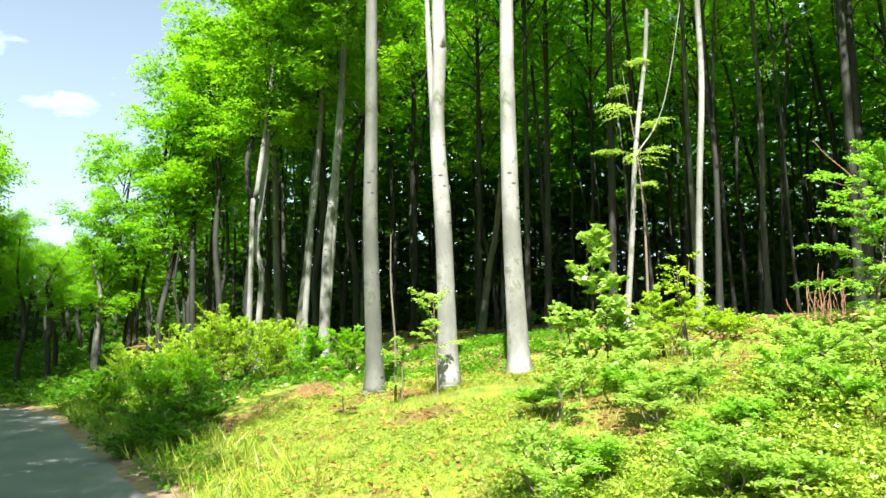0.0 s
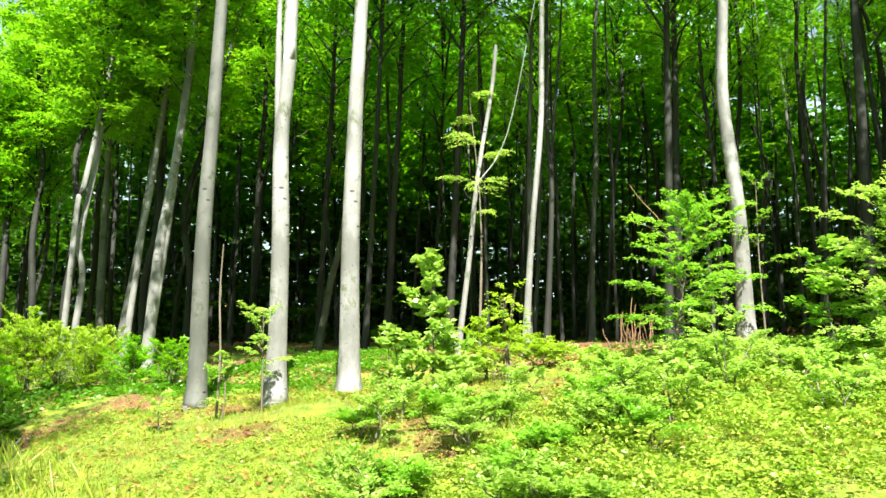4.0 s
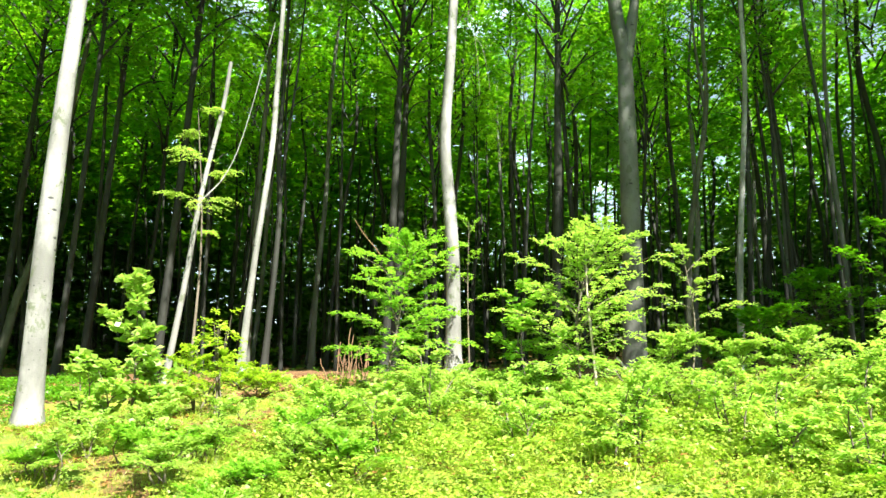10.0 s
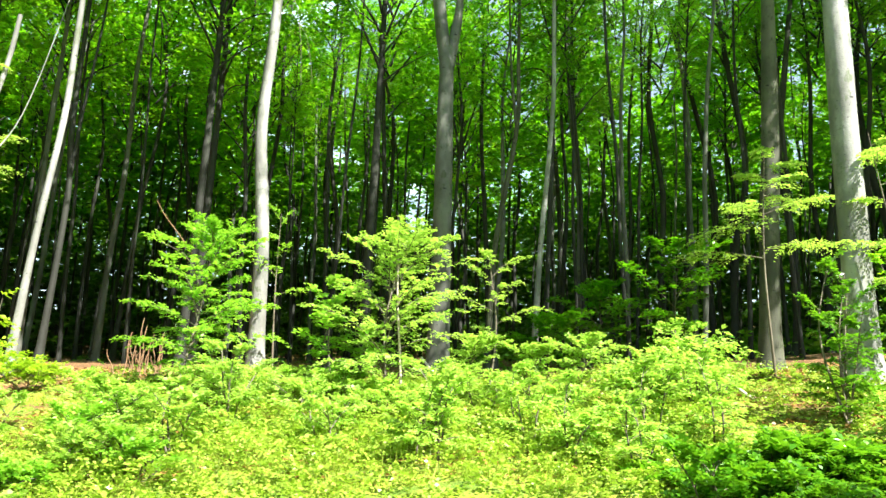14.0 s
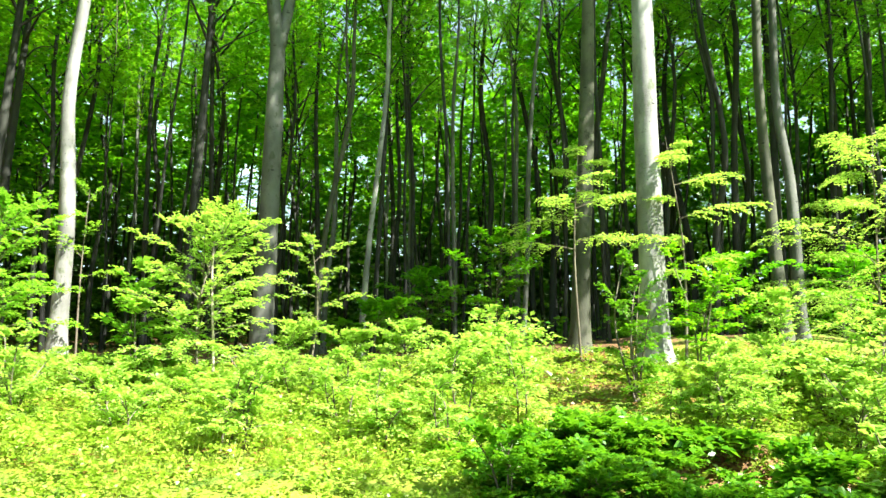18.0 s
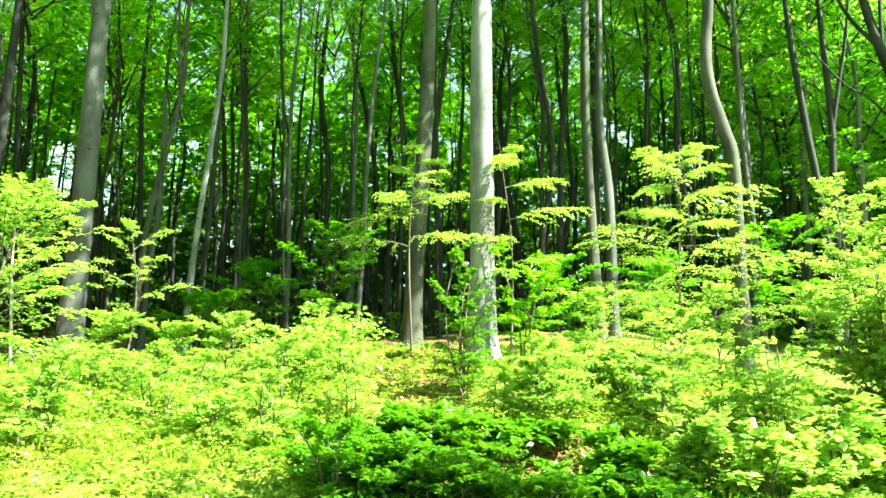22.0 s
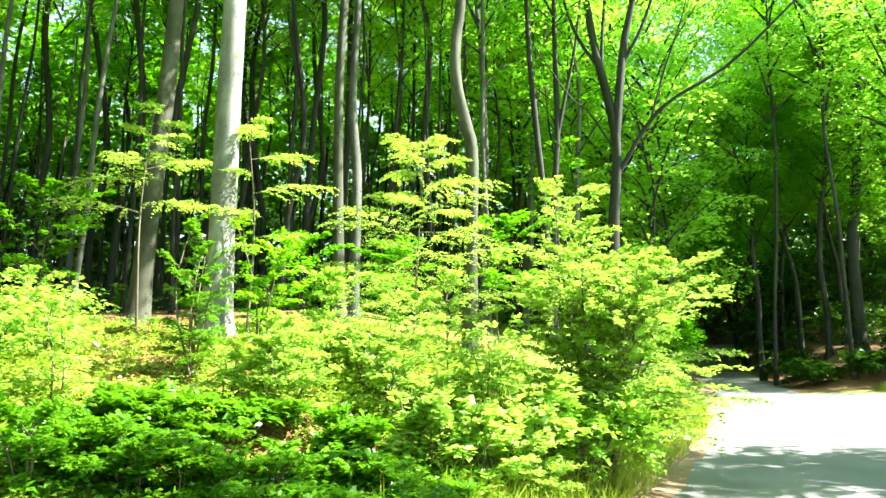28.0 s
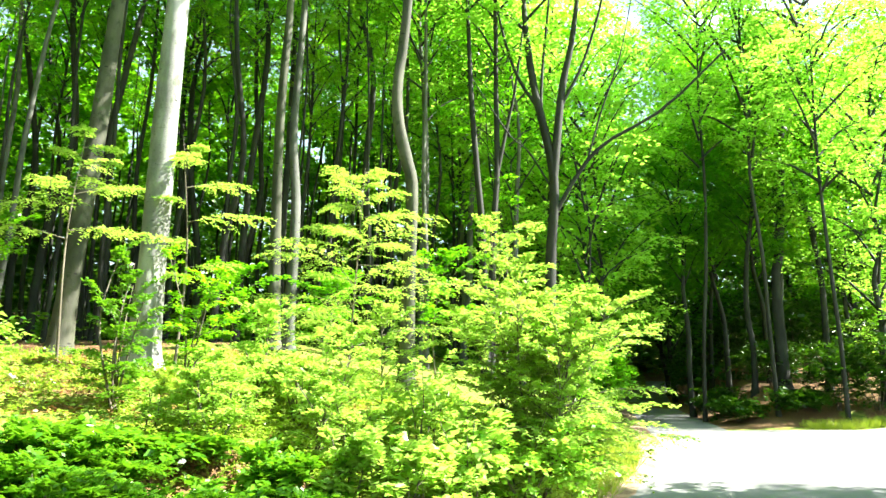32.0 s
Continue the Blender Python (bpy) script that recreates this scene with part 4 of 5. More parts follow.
# ==== shrubs and saplings
def shrub(name, label, category, bearing, dist, width, low, top, mat, leaf, n, count, style="bush", stems=5, wide=0.62, depth=1.0, fan=0.0, trunks=1, tumble=0.0, gap=0.26, steep=0.0):
    """A shrub on the ground; low and top are the heights between which its foliage lies."""
    if style == "young_tree" and leaf < 0.08:
        leaf, count = leaf * 0.72, int(count * 1.65)
    x, y = bearing_xy(bearing, dist)
    z = ground_z(x, y)
    r = np.random.default_rng(int(bearing * 10 + 4000 + dist))
    t = thing(name, (x, y, z), label, category, "shrubs of the bank")
    lo, hi, R = max(low - z, 0.08), top - z, width / 2
    starts, outs, lens = [], [], []
    level = gap > 0.4
    if style == "young_tree":
        for k_stem in range(trunks):
            spin = k_stem * 6.28 / trunks + r.uniform(-0.5, 0.5)
            off = 0.0 if trunks == 1 else R * r.uniform(0.2, 0.6)
            tip_z = (hi - 0.1) * (1.0 if k_stem == 0 else r.uniform(0.55, 0.95))
            lean = np.array([math.sin(spin) * off, math.cos(spin) * off * depth, 0])
            p = curve([[r.normal(0, 0.03), r.normal(0, 0.03), -0.1], lean * 0.45 + [r.normal(0, 0.08 * R + 0.03), r.normal(0, 0.05), tip_z * 0.5], lean + [r.normal(0, 0.2 * R), r.normal(0, 0.1), tip_z]], 10)
            stem = part("stem", make_mesh("stem", *tube(p, np.linspace(0.008 + 0.0045 * hi, 0.004, 10), 7), TWIG), t)
            wide_r = R if trunks == 1 else R * 0.62
            boughs = max(4, int(n * (1.15 if level else 1.3) / ((12 if level else 8) * trunks)))
            low_f = 0.0 if lo < tip_z * 0.7 else -0.3
            for i in range(boughs):
                f = min(0.97, max(0.0, (i + r.uniform(0.1, 0.9)) / boughs))
                h = lo + (tip_z - lo) * max(f + low_f, 0.02)
                ang = i * 2.4 + spin + r.uniform(-0.5, 0.5)
                climb = radians(r.uniform(-2, 16) if level else min(74, 8 + 50 * f + steep + r.uniform(-12, 14)))
                reach = wide_r * min(1.0, 0.72 + 1.1 * f) * (1.08 - 0.8 * f ** 1.4) * r.uniform(0.4, 1.32) * (1 - 0.15 * math.cos(ang))
                at = np.array([np.interp(h, p[:, 2], p[:, c]) for c in range(3)])
                d = np.array([math.sin(ang), math.cos(ang), 0])
                rise = min(math.tan(climb) * reach, tip_z - h + 0.04)
                bend = np.array([d[1], -d[0], 0]) * reach * r.normal(0, 0.12)
                q = curve([at, at + d * reach * 0.5 + bend + [0, 0, rise * 0.66 + 0.04 * reach], at + d * reach + bend * 0.4 + [0, 0, rise]], 6)
                part("branch", make_mesh("branch", *tube(q, np.linspace(0.004 + 0.006 * min(reach, 1), 0.002, 6), 4), TWIG), stem)
                per = max(4, int((16 if level else 9) * min(1.3, 0.55 + 0.6 * reach)))
                f2 = np.linspace(0.12, 1.0, per) + r.uniform(-0.04, 0.04, per)
                side = np.where(np.arange(per) % 2 == 0, 1, -1) * r.uniform(0.55, 1.05, per)
                side[-1] = r.uniform(-0.2, 0.2)
                turn = ang + side
                slope = math.tan(climb) * 0.75
                starts.append(np.stack([np.interp(f2, np.linspace(0, 1, 6), q[:, c]) for c in range(3)], -1))
                outs.append(np.stack([np.sin(turn), np.cos(turn), slope + r.normal(0, 0.1, per)], -1))
                lens.append((0.1 + (0.42 if level else 0.36) * reach * (1 - 0.6 * f2)) * r.uniform(0.75, 1.2, per))
        flat, droop = 0.3, 0.28
    else:
        for i in range(stems):
            ang = i * 6.28 / stems + r.uniform(-0.4, 0.4)
            reach = R * r.uniform(0.35, 0.9)
            hh = lo + (hi - lo) * r.uniform(0.55, 0.97)
            q = curve([[r.normal(0, 0.06), r.normal(0, 0.06), -0.08], [math.sin(ang) * reach * 0.4, math.cos(ang) * reach * 0.4, hh * 0.55], [math.sin(ang) * reach, math.cos(ang) * reach * depth, hh]], 8)
            part("stem", make_mesh("stem", *tube(q, np.linspace(0.009 + 0.004 * hi, 0.003, 8), 5), TWIG), t)
        u = unit(r.normal(0, 1, (n, 3))) * (r.random(n) ** 0.45)[:, None]
        lump = 1 + 0.3 * np.sin(u[:, 0] * 5 + r.uniform(0, 6)) * np.sin(u[:, 2] * 6 + r.uniform(0, 6))
        c = u * lump[:, None] * [R * 0.85, R * 0.85 * depth, (hi - lo) / 2 * 0.9] + [0, 0, (lo + hi) / 2]
        ang = np.arctan2(c[:, 0], c[:, 1]) + r.normal(0, 0.7, n)
        starts.append(c)
        outs.append(np.stack([np.sin(ang), np.cos(ang), r.normal(0.55, 0.4, n)], -1))
        lens.append(r.uniform(0.6, 1.3, n) * (fan or min(0.5, 0.22 + 0.16 * R)))
        flat, droop = 0.4, 0.4
    v, f = feathers(np.concatenate(starts), np.concatenate(outs), np.concatenate(lens), count, leaf, r, wide, tumble or flat, droop)
    quads = v.reshape(-1, 4, 3)
    clear = quads[..., 2] + z > height(quads[..., 0] + x, quads[..., 1] + y) + 0.015
    v = quads[clear.all(1)].reshape(-1, 3)
    part("foliage", make_mesh("foliage", v, np.arange(len(v)).reshape(-1, 4), mat), t)
    return t


MAPLE = dict(mat=LEAF_LIGHT, leaf=0.1, wide=0.8, tumble=0.6, style="young_tree")
YOUNG = dict(mat=LEAF_LIGHT, leaf=0.07)
shrub("maple_shrub", "young maple with broad fresh green leaves on the bank", "shrub", 11.7, 9.5, 0.85, 1.4, 3.0, n=80, count=13, **MAPLE)
shrub("maple_shrub", "low maple shoots with broad fresh green leaves", "shrub", 10.4, 9.3, 0.8, 1.1, 1.95, n=52, count=11, trunks=2, **MAPLE)
shrub("maple_shrub", "low maple shoots beside a crooked sapling", "shrub", 13.4, 9.5, 0.75, 1.15, 2.0, n=55, count=11, trunks=2, **MAPLE)
shrub("maple_shrub", "small maple with bluish green leaves beside a beech", "shrub", 8.3, 9.5, 0.7, 1.1, 2.1, n=60, count=11, trunks=2, **MAPLE)
shrub("hazel_shrub", "yellow-green bush at the forest edge", "shrub", 16.2, 10, 1.1, 1.3, 2.35, n=190, count=14, style="young_tree", trunks=4, mat=LEAF_GOLD, leaf=0.07)
shrub("hazel_shrub", "thin yellow-green shoot above a bush", "shrub", 17.5, 10, 0.31, 1.95, 2.78, n=18, count=12, mat=LEAF_GOLD, leaf=0.07)
shrub("hazel_shrub", "low yellow-green bush along the bank crest", "shrub", 20.4, 11.3, 1.7, 1.3, 2.05, n=260, count=13, style="young_tree", trunks=4, mat=LEAF_GOLD, leaf=0.07)
shrub("beech_sapling", "small beech sapling with bright leaves before a trunk", "sapling", -0.9, 10.4, 0.91, 1.36, 2.37, n=60, count=12, style="young_tree", **YOUNG)
shrub("beech_sapling", "small leafy sapling round a bare stem", "sapling", -3.9, 10.2, 0.55, 0.85, 1.75, n=34, count=11, style="young_tree", **YOUNG)
shrub("beech_sapling", "tiny green sapling on the bank", "sapling", -7.9, 10.5, 0.28, 0.8, 1.25, n=14, count=9, style="young_tree", **YOUNG)
for b, d, w, lo, hi, mat in ((-16.5, 17, 1.5, 0.9, 2.6, LEAF_GOLD), (-13.1, 16, 1.3, 0.8, 2.2, LEAF_GOLD), (-10.2, 15, 1.2, 0.85, 2.0, LEAF_MID), (-7.4, 14.2, 1.0, 0.9, 2.0, LEAF_MID),
                             (-20.4, 18, 1.7, 0.6, 2.2, LEAF_GOLD), (-18.4, 17.5, 1.5, 0.6, 2.1, LEAF_GOLD), (-23.0, 19.5, 1.4, 0.3, 1.8, LEAF_GOLD), (-24.2, 17, 1.1, 0.1, 1.2, LEAF_MID),
                             (-21.0, 15.5, 1.4, 0.2, 1.5, LEAF_MID), (-14.6, 17.2, 1.4, 0.9, 2.3, LEAF_GOLD), (-18.6, 15, 1.2, 0.5, 1.6, LEAF_MID), (-12.0, 18, 1.4, 1.0, 2.3, LEAF_GOLD)):
    shrub("roadside_bush", "upright leafy shoots of a bush on the road bank", "bush", b, d, w, lo, hi, mat, 0.07, int(260 * w), 12, style="young_tree", trunks=9, steep=28.0)
for b, d, w, lo, hi in ((-22.0, 14.5, 1.2, 0.1, 0.8), (-20.8, 12.9, 1.1, 0.1, 0.72), (-19.9, 11.7, 0.9, 0.1, 0.55), (-22.8, 12.4, 0.8, 0.05, 0.45), (-19.6, 14.0, 1.0, 0.2, 0.9), (-18.2, 13.2, 0.8, 0.2, 0.85)):
    shrub("bramble_bush", "dark green bramble bush in the shade of the bank", "bush", b, d, w, lo, hi, BRIAR, 0.07, int(150 * w), 12, style="young_tree", trunks=6)
shrub("beech_sapling", "layered young beech with bright green leaf fans", "sapling", 29.8, 9.8, 1.9, 1.95, 3.75, n=300, count=17, style="young_tree", mat=LEAF_DEEP, leaf=0.07)
shrub("beech_sapling", "sparse young beech beside a white trunk", "sapling", 36.2, 14.6, 1.1, 3.12, 5.22, n=50, count=13, style="young_tree", mat=LEAF_DEEP, leaf=0.07)
shrub("beech_sapling", "bushy young beech with tiered pale leaves", "sapling", 45.1, 9.2, 2.1, 1.75, 3.68, n=310, count=17, style="young_tree", **YOUNG)
shrub("maple_shrub", "maple bush with fresh green leaves among saplings", "shrub", 41, 9.4, 1.1, 1.6, 3.1, n=150, count=11, mat=LEAF_DEEP, leaf=0.085, wide=0.75, style="young_tree", trunks=3)
shrub("beech_sapling", "arching young beech with a bare crooked stem", "sapling", 52.4, 10.4, 1.18, 2.50, 3.73, n=60, count=13, style="young_tree", **YOUNG)
for b, d, w, lo, hi, kind in ((32.6, 9.2, 1.3, 1.2, 1.9, "young_tree"), (38.5, 9.6, 1.2, 1.3, 1.95, "young_tree"), (51.5, 10, 1.1, 1.6, 2.45, "young_tree"), (55.8, 9.8, 1.1, 1.6, 2.35, "young_tree"),
                              (59.6, 10, 1.2, 1.6, 2.5, "young_tree"), (63.6, 9.6, 0.9, 1.6, 2.2, "bush"), (67.4, 9.4, 1.15, 1.6, 2.55, "bush"), (66.2, 9.9, 0.7, 1.7, 2.7, "young_tree"),
                              (87.3, 9.5, 1.1, 1.6, 2.8, "young_tree"), (90.0, 9.0, 1.0, 1.4, 2.2, "bush"), (93.0, 8.8, 1.0, 1.3, 2.5, "young_tree"), (95.6, 9.5, 1.3, 1.4, 2.85, "young_tree"),
                              (98.9, 8.5, 1.0, 1.0, 2.15, "bush"), (84.0, 8.6, 0.8, 1.3, 2.0, "young_tree"), (47.5, 9.0, 1.2, 1.2, 1.75, "young_tree"), (43.0, 9.3, 1.0, 1.3, 1.8, "young_tree")):
    shrub("bank_bush", "low bush with pale green sunlit leaves on the bank", "bush", b, d, w, lo, hi, LEAF_LIGHT, 0.078, int(120 * w), 14, style=kind)
shrub("elder_shrub", "upright dark green shrub with thin stems by a thick beech", "shrub", 77.4, 9, 1.1, 1.1, 3.4, BRIAR, 0.07, 260, 12, style="young_tree", trunks=5)
shrub("elder_shrub", "fresh green leafy shrub beside a thick beech", "shrub", 81.6, 10.2, 1.3, 2.0, 3.5, LEAF_MID, 0.075, 170, 12, style="young_tree", trunks=3)
shrub("beech_sapling", "slender young beech with level sprays before a grey trunk", "sapling", 73.0, 13, 2.8, 3.9, 5.9, n=120, count=17, gap=0.5, style="young_tree", **YOUNG)
shrub("beech_sapling", "slender young beech with level sprays beside a thick trunk", "sapling", 80.6, 11.6, 1.9, 3.2, 5.6, n=110, count=15, gap=0.5, style="young_tree", **YOUNG)
shrub("beech_sapling", "tall young beech spreading yellow-green tiers of leaves", "sapling", 93.0, 12.6, 3.7, 2.3, 5.75, n=330, count=17, gap=0.46, style="young_tree", **YOUNG)
shrub("beech_sapling", "young beech with pale leaves behind the bushes", "sapling", 104.7, 14, 1.3, 2.4, 4.7, n=70, count=14, style="young_tree", **YOUNG)
shrub("hornbeam_bush", "large bright bush leaning over the road verge", "bush", 107.2, 9.5, 3.5, 0.7, 3.95, LEAF_LIGHT, 0.075, 1650, 18, style="young_tree", trunks=8, steep=-8.0)
shrub("hornbeam_bush", "lower half of a leafy bush shaded at its foot", "bush", 106.0, 8.9, 1.9, 0.5, 1.6, LEAF_DEEP, 0.085, 220, 14, stems=7)
for b, d, w, hi in ((93.8, 7.4, 0.9, 1.4), (96.2, 7.3, 0.9, 1.4), (98.6, 7.4, 0.9, 1.3), (100.8, 7.7, 0.8, 1.25)):
    shrub("verge_shrub", "small shrub with large pale sunlit leaves above the verge", "shrub", b, d, w, 0.5, hi, LEAF_LIGHT, 0.09, int(120 * w), 12, style="young_tree", trunks=4, wide=0.7)
shrub("maple_shrub", "small bush with big pale leaves at the road verge", "shrub", 102.3, 8, 0.75, 0.7, 1.55, n=40, count=11, mat=LEAF_LIGHT, leaf=0.12, wide=0.8)
for b, d, w, hi, leaf in ((68.5, 6.7, 1.1, 1.05, 0.065), (72.3, 6.3, 0.7, 0.95, 0.09), (75.5, 6.9, 1.1, 1.3, 0.08), (79, 6.6, 0.8, 1.0, 0.06),
                          (81.5, 7.2, 1.0, 1.15, 0.085), (85.4, 6.6, 0.9, 0.85, 0.07), (88.5, 7.0, 0.9, 1.1, 0.09), (90.4, 6.5, 0.8, 0.75, 0.075), (68.6, 5.7, 0.6, 0.55, 0.065), (73.2, 5.9, 0.9, 0.95, 0.06), (78.4, 5.6, 0.7, 0.6, 0.075), (83.2, 6.1, 0.8, 0.9, 0.06), (87.6, 5.9, 0.6, 0.6, 0.07)):
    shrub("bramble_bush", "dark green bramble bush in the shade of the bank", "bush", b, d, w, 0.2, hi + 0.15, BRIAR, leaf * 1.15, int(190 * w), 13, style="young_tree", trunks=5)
for b, d, w, lo, hi in ((66.5, 18, 2.8, 3.2, 5.4), (61, 19, 2.2, 3, 4.6), (57, 17, 1.6, 2.5, 3.6), (84, 18, 2, 3, 4.6), (91, 17, 2, 3, 4.4), (99, 17, 2, 3, 5.0)):
    shrub("beech_sapling", "deep green young beech in forest shade", "sapling", b, d, w, lo, hi, LEAF, 0.12, 110, 15, style="young_tree")

# between bearings 112 and 131 the leaf is darkened, as the lane's shade
for b, d, w, hi in ((118.3, 48, 6, 9), (121.5, 46, 6, 9), (124.6, 45, 6, 9), (119.5, 33, 2.2, 2.4), (123, 34, 2.6, 4.6), (127.0, 31.5, 3, 4.2), (129.5, 32, 3, 4.6), (133, 33, 3.2, 5), (136.5, 33, 3, 5), (117.5, 42, 2.5, 5), (120.8, 30, 2.0, 1.9), (124.5, 30.5, 2.2, 2.3), (113.4, 54, 6, 10), (111.0, 29, 2.5, 4.6), (111.5, 25.5, 2.0, 3.6), (109, 21, 2.2, 4.2)):
    shrub("lane_bush", "leafy bush in the shade beside the lane", "bush", b, d, w, 0.8, hi, LEAF_SHADE if 112 < b < 131 else LEAF, 0.15, int(95 * w), 14)

grow = np.random.default_rng(77)
for b in np.concatenate([np.arange(24, 69, 2.6), np.arange(80, 103, 1.8)]):
    b = float(b + grow.uniform(-1, 1))
    d = float(grow.uniform(6.6, 9.3) if b < 69 else grow.uniform(7.4, 9.4))
    z = ground_z(*bearing_xy(b, d))
    tall = float(grow.uniform(0.45, 1.0))
    shrub("beech_seedling", "knee-high beech seedling with pale fresh leaves on the bank", "seedling", b, d, 0.5 + 0.55 * tall, z + 0.1, z + tall, LEAF_LIGHT, 0.07, int(60 + 60 * tall), 13, style="young_tree", trunks=2 + int(b) % 2)

for k in range(22):
    b, d = float(68.5 + 1.3 * k + grow.uniform(-0.8, 0.8)), float(grow.uniform(5.5, 6.9))
    if math.hypot(d * math.sin(radians(b)) - 6.7, d * math.cos(radians(b)) - 0.45) < 0.7:
        continue
    z, tall = ground_z(*bearing_xy(b, d)), float(grow.uniform(0.2, 0.5))
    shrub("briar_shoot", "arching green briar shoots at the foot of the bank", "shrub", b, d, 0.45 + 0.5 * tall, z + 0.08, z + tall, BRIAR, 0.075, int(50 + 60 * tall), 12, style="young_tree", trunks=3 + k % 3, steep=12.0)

sprout = np.random.default_rng(31)
for k in range(24):
    b, d = float(5 + 1.0 * k + sprout.uniform(-1.5, 1.5)), float(sprout.uniform(4.9, 8.6))
    z, tall = ground_z(*bearing_xy(b, d)), float(sprout.uniform(0.2, 0.48))
    shrub("bramble_sprout", "low green bramble shoots among sunlit weeds on the bank", "shrub", b, d, 0.4 + 0.6 * tall, z + 0.05, z + tall, (LEAF_LIGHT, LEAF_DEEP, LEAF_LIGHT)[k % 3], 0.06, int(22 + 40 * tall), 12, style="young_tree", trunks=3 + k % 3, steep=14.0)

# the crooked sapling at the sunny edge, with its side stem
big_tree("slim crooked sapling with sparse tiers of bright leaves", 15, 0.11, [(13.75, 1.86), (14.55, 3.71), (15.15, 5.42), (16.25, 7.39)], 8, None, top=7.4, seg=8,
         forks=[([(15.25, 5.37), (16.85, 5.96), (18.05, 6.97)], 0.035)])
shrub("beech_sapling", "light green leaf tiers round a crooked stem", "sapling", 15.4, 15, 2.3, 4.34, 7.47, n=80, count=14, gap=0.5, style="young_tree", **YOUNG)

# ==== ground cover
r = np.random.default_rng(31)


def scatter(n, b0, b1, d0, d1, keep=None):
    b, d = np.radians(r.uniform(b0, b1, n)), np.sqrt(r.uniform(d0 ** 2, d1 ** 2, n))
    x, y = d * np.sin(b), d * np.cos(b)
    s = edge_distance(x, y)
    ok = s > 0.25
    if keep is not None:
        ok &= keep(x, y, s)
    x, y = x[ok], y[ok]
    return np.stack([x, y, height(x, y) - 0.02], -1)


def patchy(x, y):
    return 0.5 + 0.3 * np.sin(x * 1.1 + 2 * np.sin(y * 0.7)) + 0.3 * np.sin(y * 1.7 + 1.6 * np.sin(x * 0.9))


def weeds(name, pts, mat, leaf, count, tall, label, width=0.62):
    tu = r.uniform(0, 6.28, len(pts))
    out = np.stack([np.sin(tu), np.cos(tu), r.uniform(0.3, 1.4, len(pts))], -1)
    long = r.uniform(0.4, 1.0, len(pts)) * tall * (0.5 + 0.85 * np.clip(patchy(pts[:, 0] * 0.8 + 4, pts[:, 1] * 0.8), 0, 1))
    v, f = feathers(pts, out, long, count, leaf, r, width, 0.5, 0.45, 0.75)
    tagged(new(name, make_mesh(name, v, f, mat)), label, "undergrowth", kind="stuff")


weeds("bramble_undergrowth", scatter(30000, 22, 112, 4, 15, lambda x, y, s: (r.random(len(x)) < patchy(x, y) + 0.25 * smooth(np.degrees(np.arctan2(x, y)), 25, 48)) & (s < 10) & ~((np.degrees(np.arctan2(x, y)) > 91) & (s < 1.1)) & ~((np.abs(np.degrees(np.arctan2(x, y)) - 83) < 14) & (np.hypot(x, y) < 7.3) & (r.random(len(x)) < 0.8)) & ~((np.degrees(np.arctan2(x, y)) < 32) & (np.hypot(x, y) > 11.6)) & ~((np.abs(np.degrees(np.arctan2(x, y)) - 73) < 3.6) & (np.hypot(x, y) > 8.3) & (r.random(len(x)) < 0.75))), WEED, 0.044, 19, 0.7, "tangled sunlit brambles and weeds covering the bank")
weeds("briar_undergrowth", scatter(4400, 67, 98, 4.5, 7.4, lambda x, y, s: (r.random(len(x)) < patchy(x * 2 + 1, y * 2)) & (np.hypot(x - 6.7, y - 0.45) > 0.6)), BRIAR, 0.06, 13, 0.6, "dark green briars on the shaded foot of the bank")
weeds("low_weeds", scatter(24000, -16, 26, 4.2, 14, lambda x, y, s: (r.random(len(x)) < patchy(x + 3, y) - 0.3) & (s < 6)), WEED, 0.029, 8, 0.2, "low weeds among moss and dry leaves")
weeds("crest_weeds", scatter(9000, 26, 101, 8.4, 16, lambda x, y, s: (s > 3) & (r.random(len(x)) < patchy(x * 1.9, y * 1.6) - 0.25) & ~((np.abs(np.degrees(np.arctan2(x, y)) - 71) < 3) & (np.hypot(x, y) > 8.6) & (r.random(len(x)) < 0.8))), WEED, 0.04, 9, 0.28, "low weeds among leaf litter on the crest of the bank")
weeds("edge_undergrowth", scatter(5200, -11, 9, 12.2, 18, lambda x, y, s: (s > 3) & (r.random(len(x)) < patchy(x * 1.3 + 2, y * 1.4))), BRIAR, 0.06, 11, 0.55, "green undergrowth behind the first beeches")
weeds("leafy_weeds", scatter(13000, 2, 27, 4.2, 11.5, lambda x, y, s: (s < 5) & (r.random(len(x)) < patchy(x * 1.2 + 1, y * 1.1 + 2) - 0.5 + 0.6 * smooth(np.degrees(np.arctan2(x, y)), 8, 24) + 0.55 * np.exp(-((np.degrees(np.arctan2(x, y)) - 14) / 6) ** 2) * smooth(np.hypot(x, y), 6.5, 8.5))), WEED, 0.034, 17, 0.42, "leafy green weeds on the sunny bank")
weeds("shaded_weeds", scatter(3800, -27, -10, 9, 28, lambda x, y, s: (s < 6) & ((np.degrees(np.arctan2(x, y)) < -18) | (np.hypot(x, y) > 14))), WEED_SHADED, 0.08, 10, 0.5, "green weeds on the shaded road bank")
weeds("bend_undergrowth", scatter(2600, -36, -23, 25, 44, lambda x, y, s: s > 0.5), WEED_SHADED, 0.16, 12, 1.1, "dark green undergrowth beyond the road bend")
weeds("forest_seedlings", scatter(2600, -20, 112, 14, 34, lambda x, y, s: (s > 5) & (r.random(len(x)) < patchy(x, y) - 0.2)), WEED_SHADED, 0.1, 9, 0.6, "seedlings on the shaded forest floor")
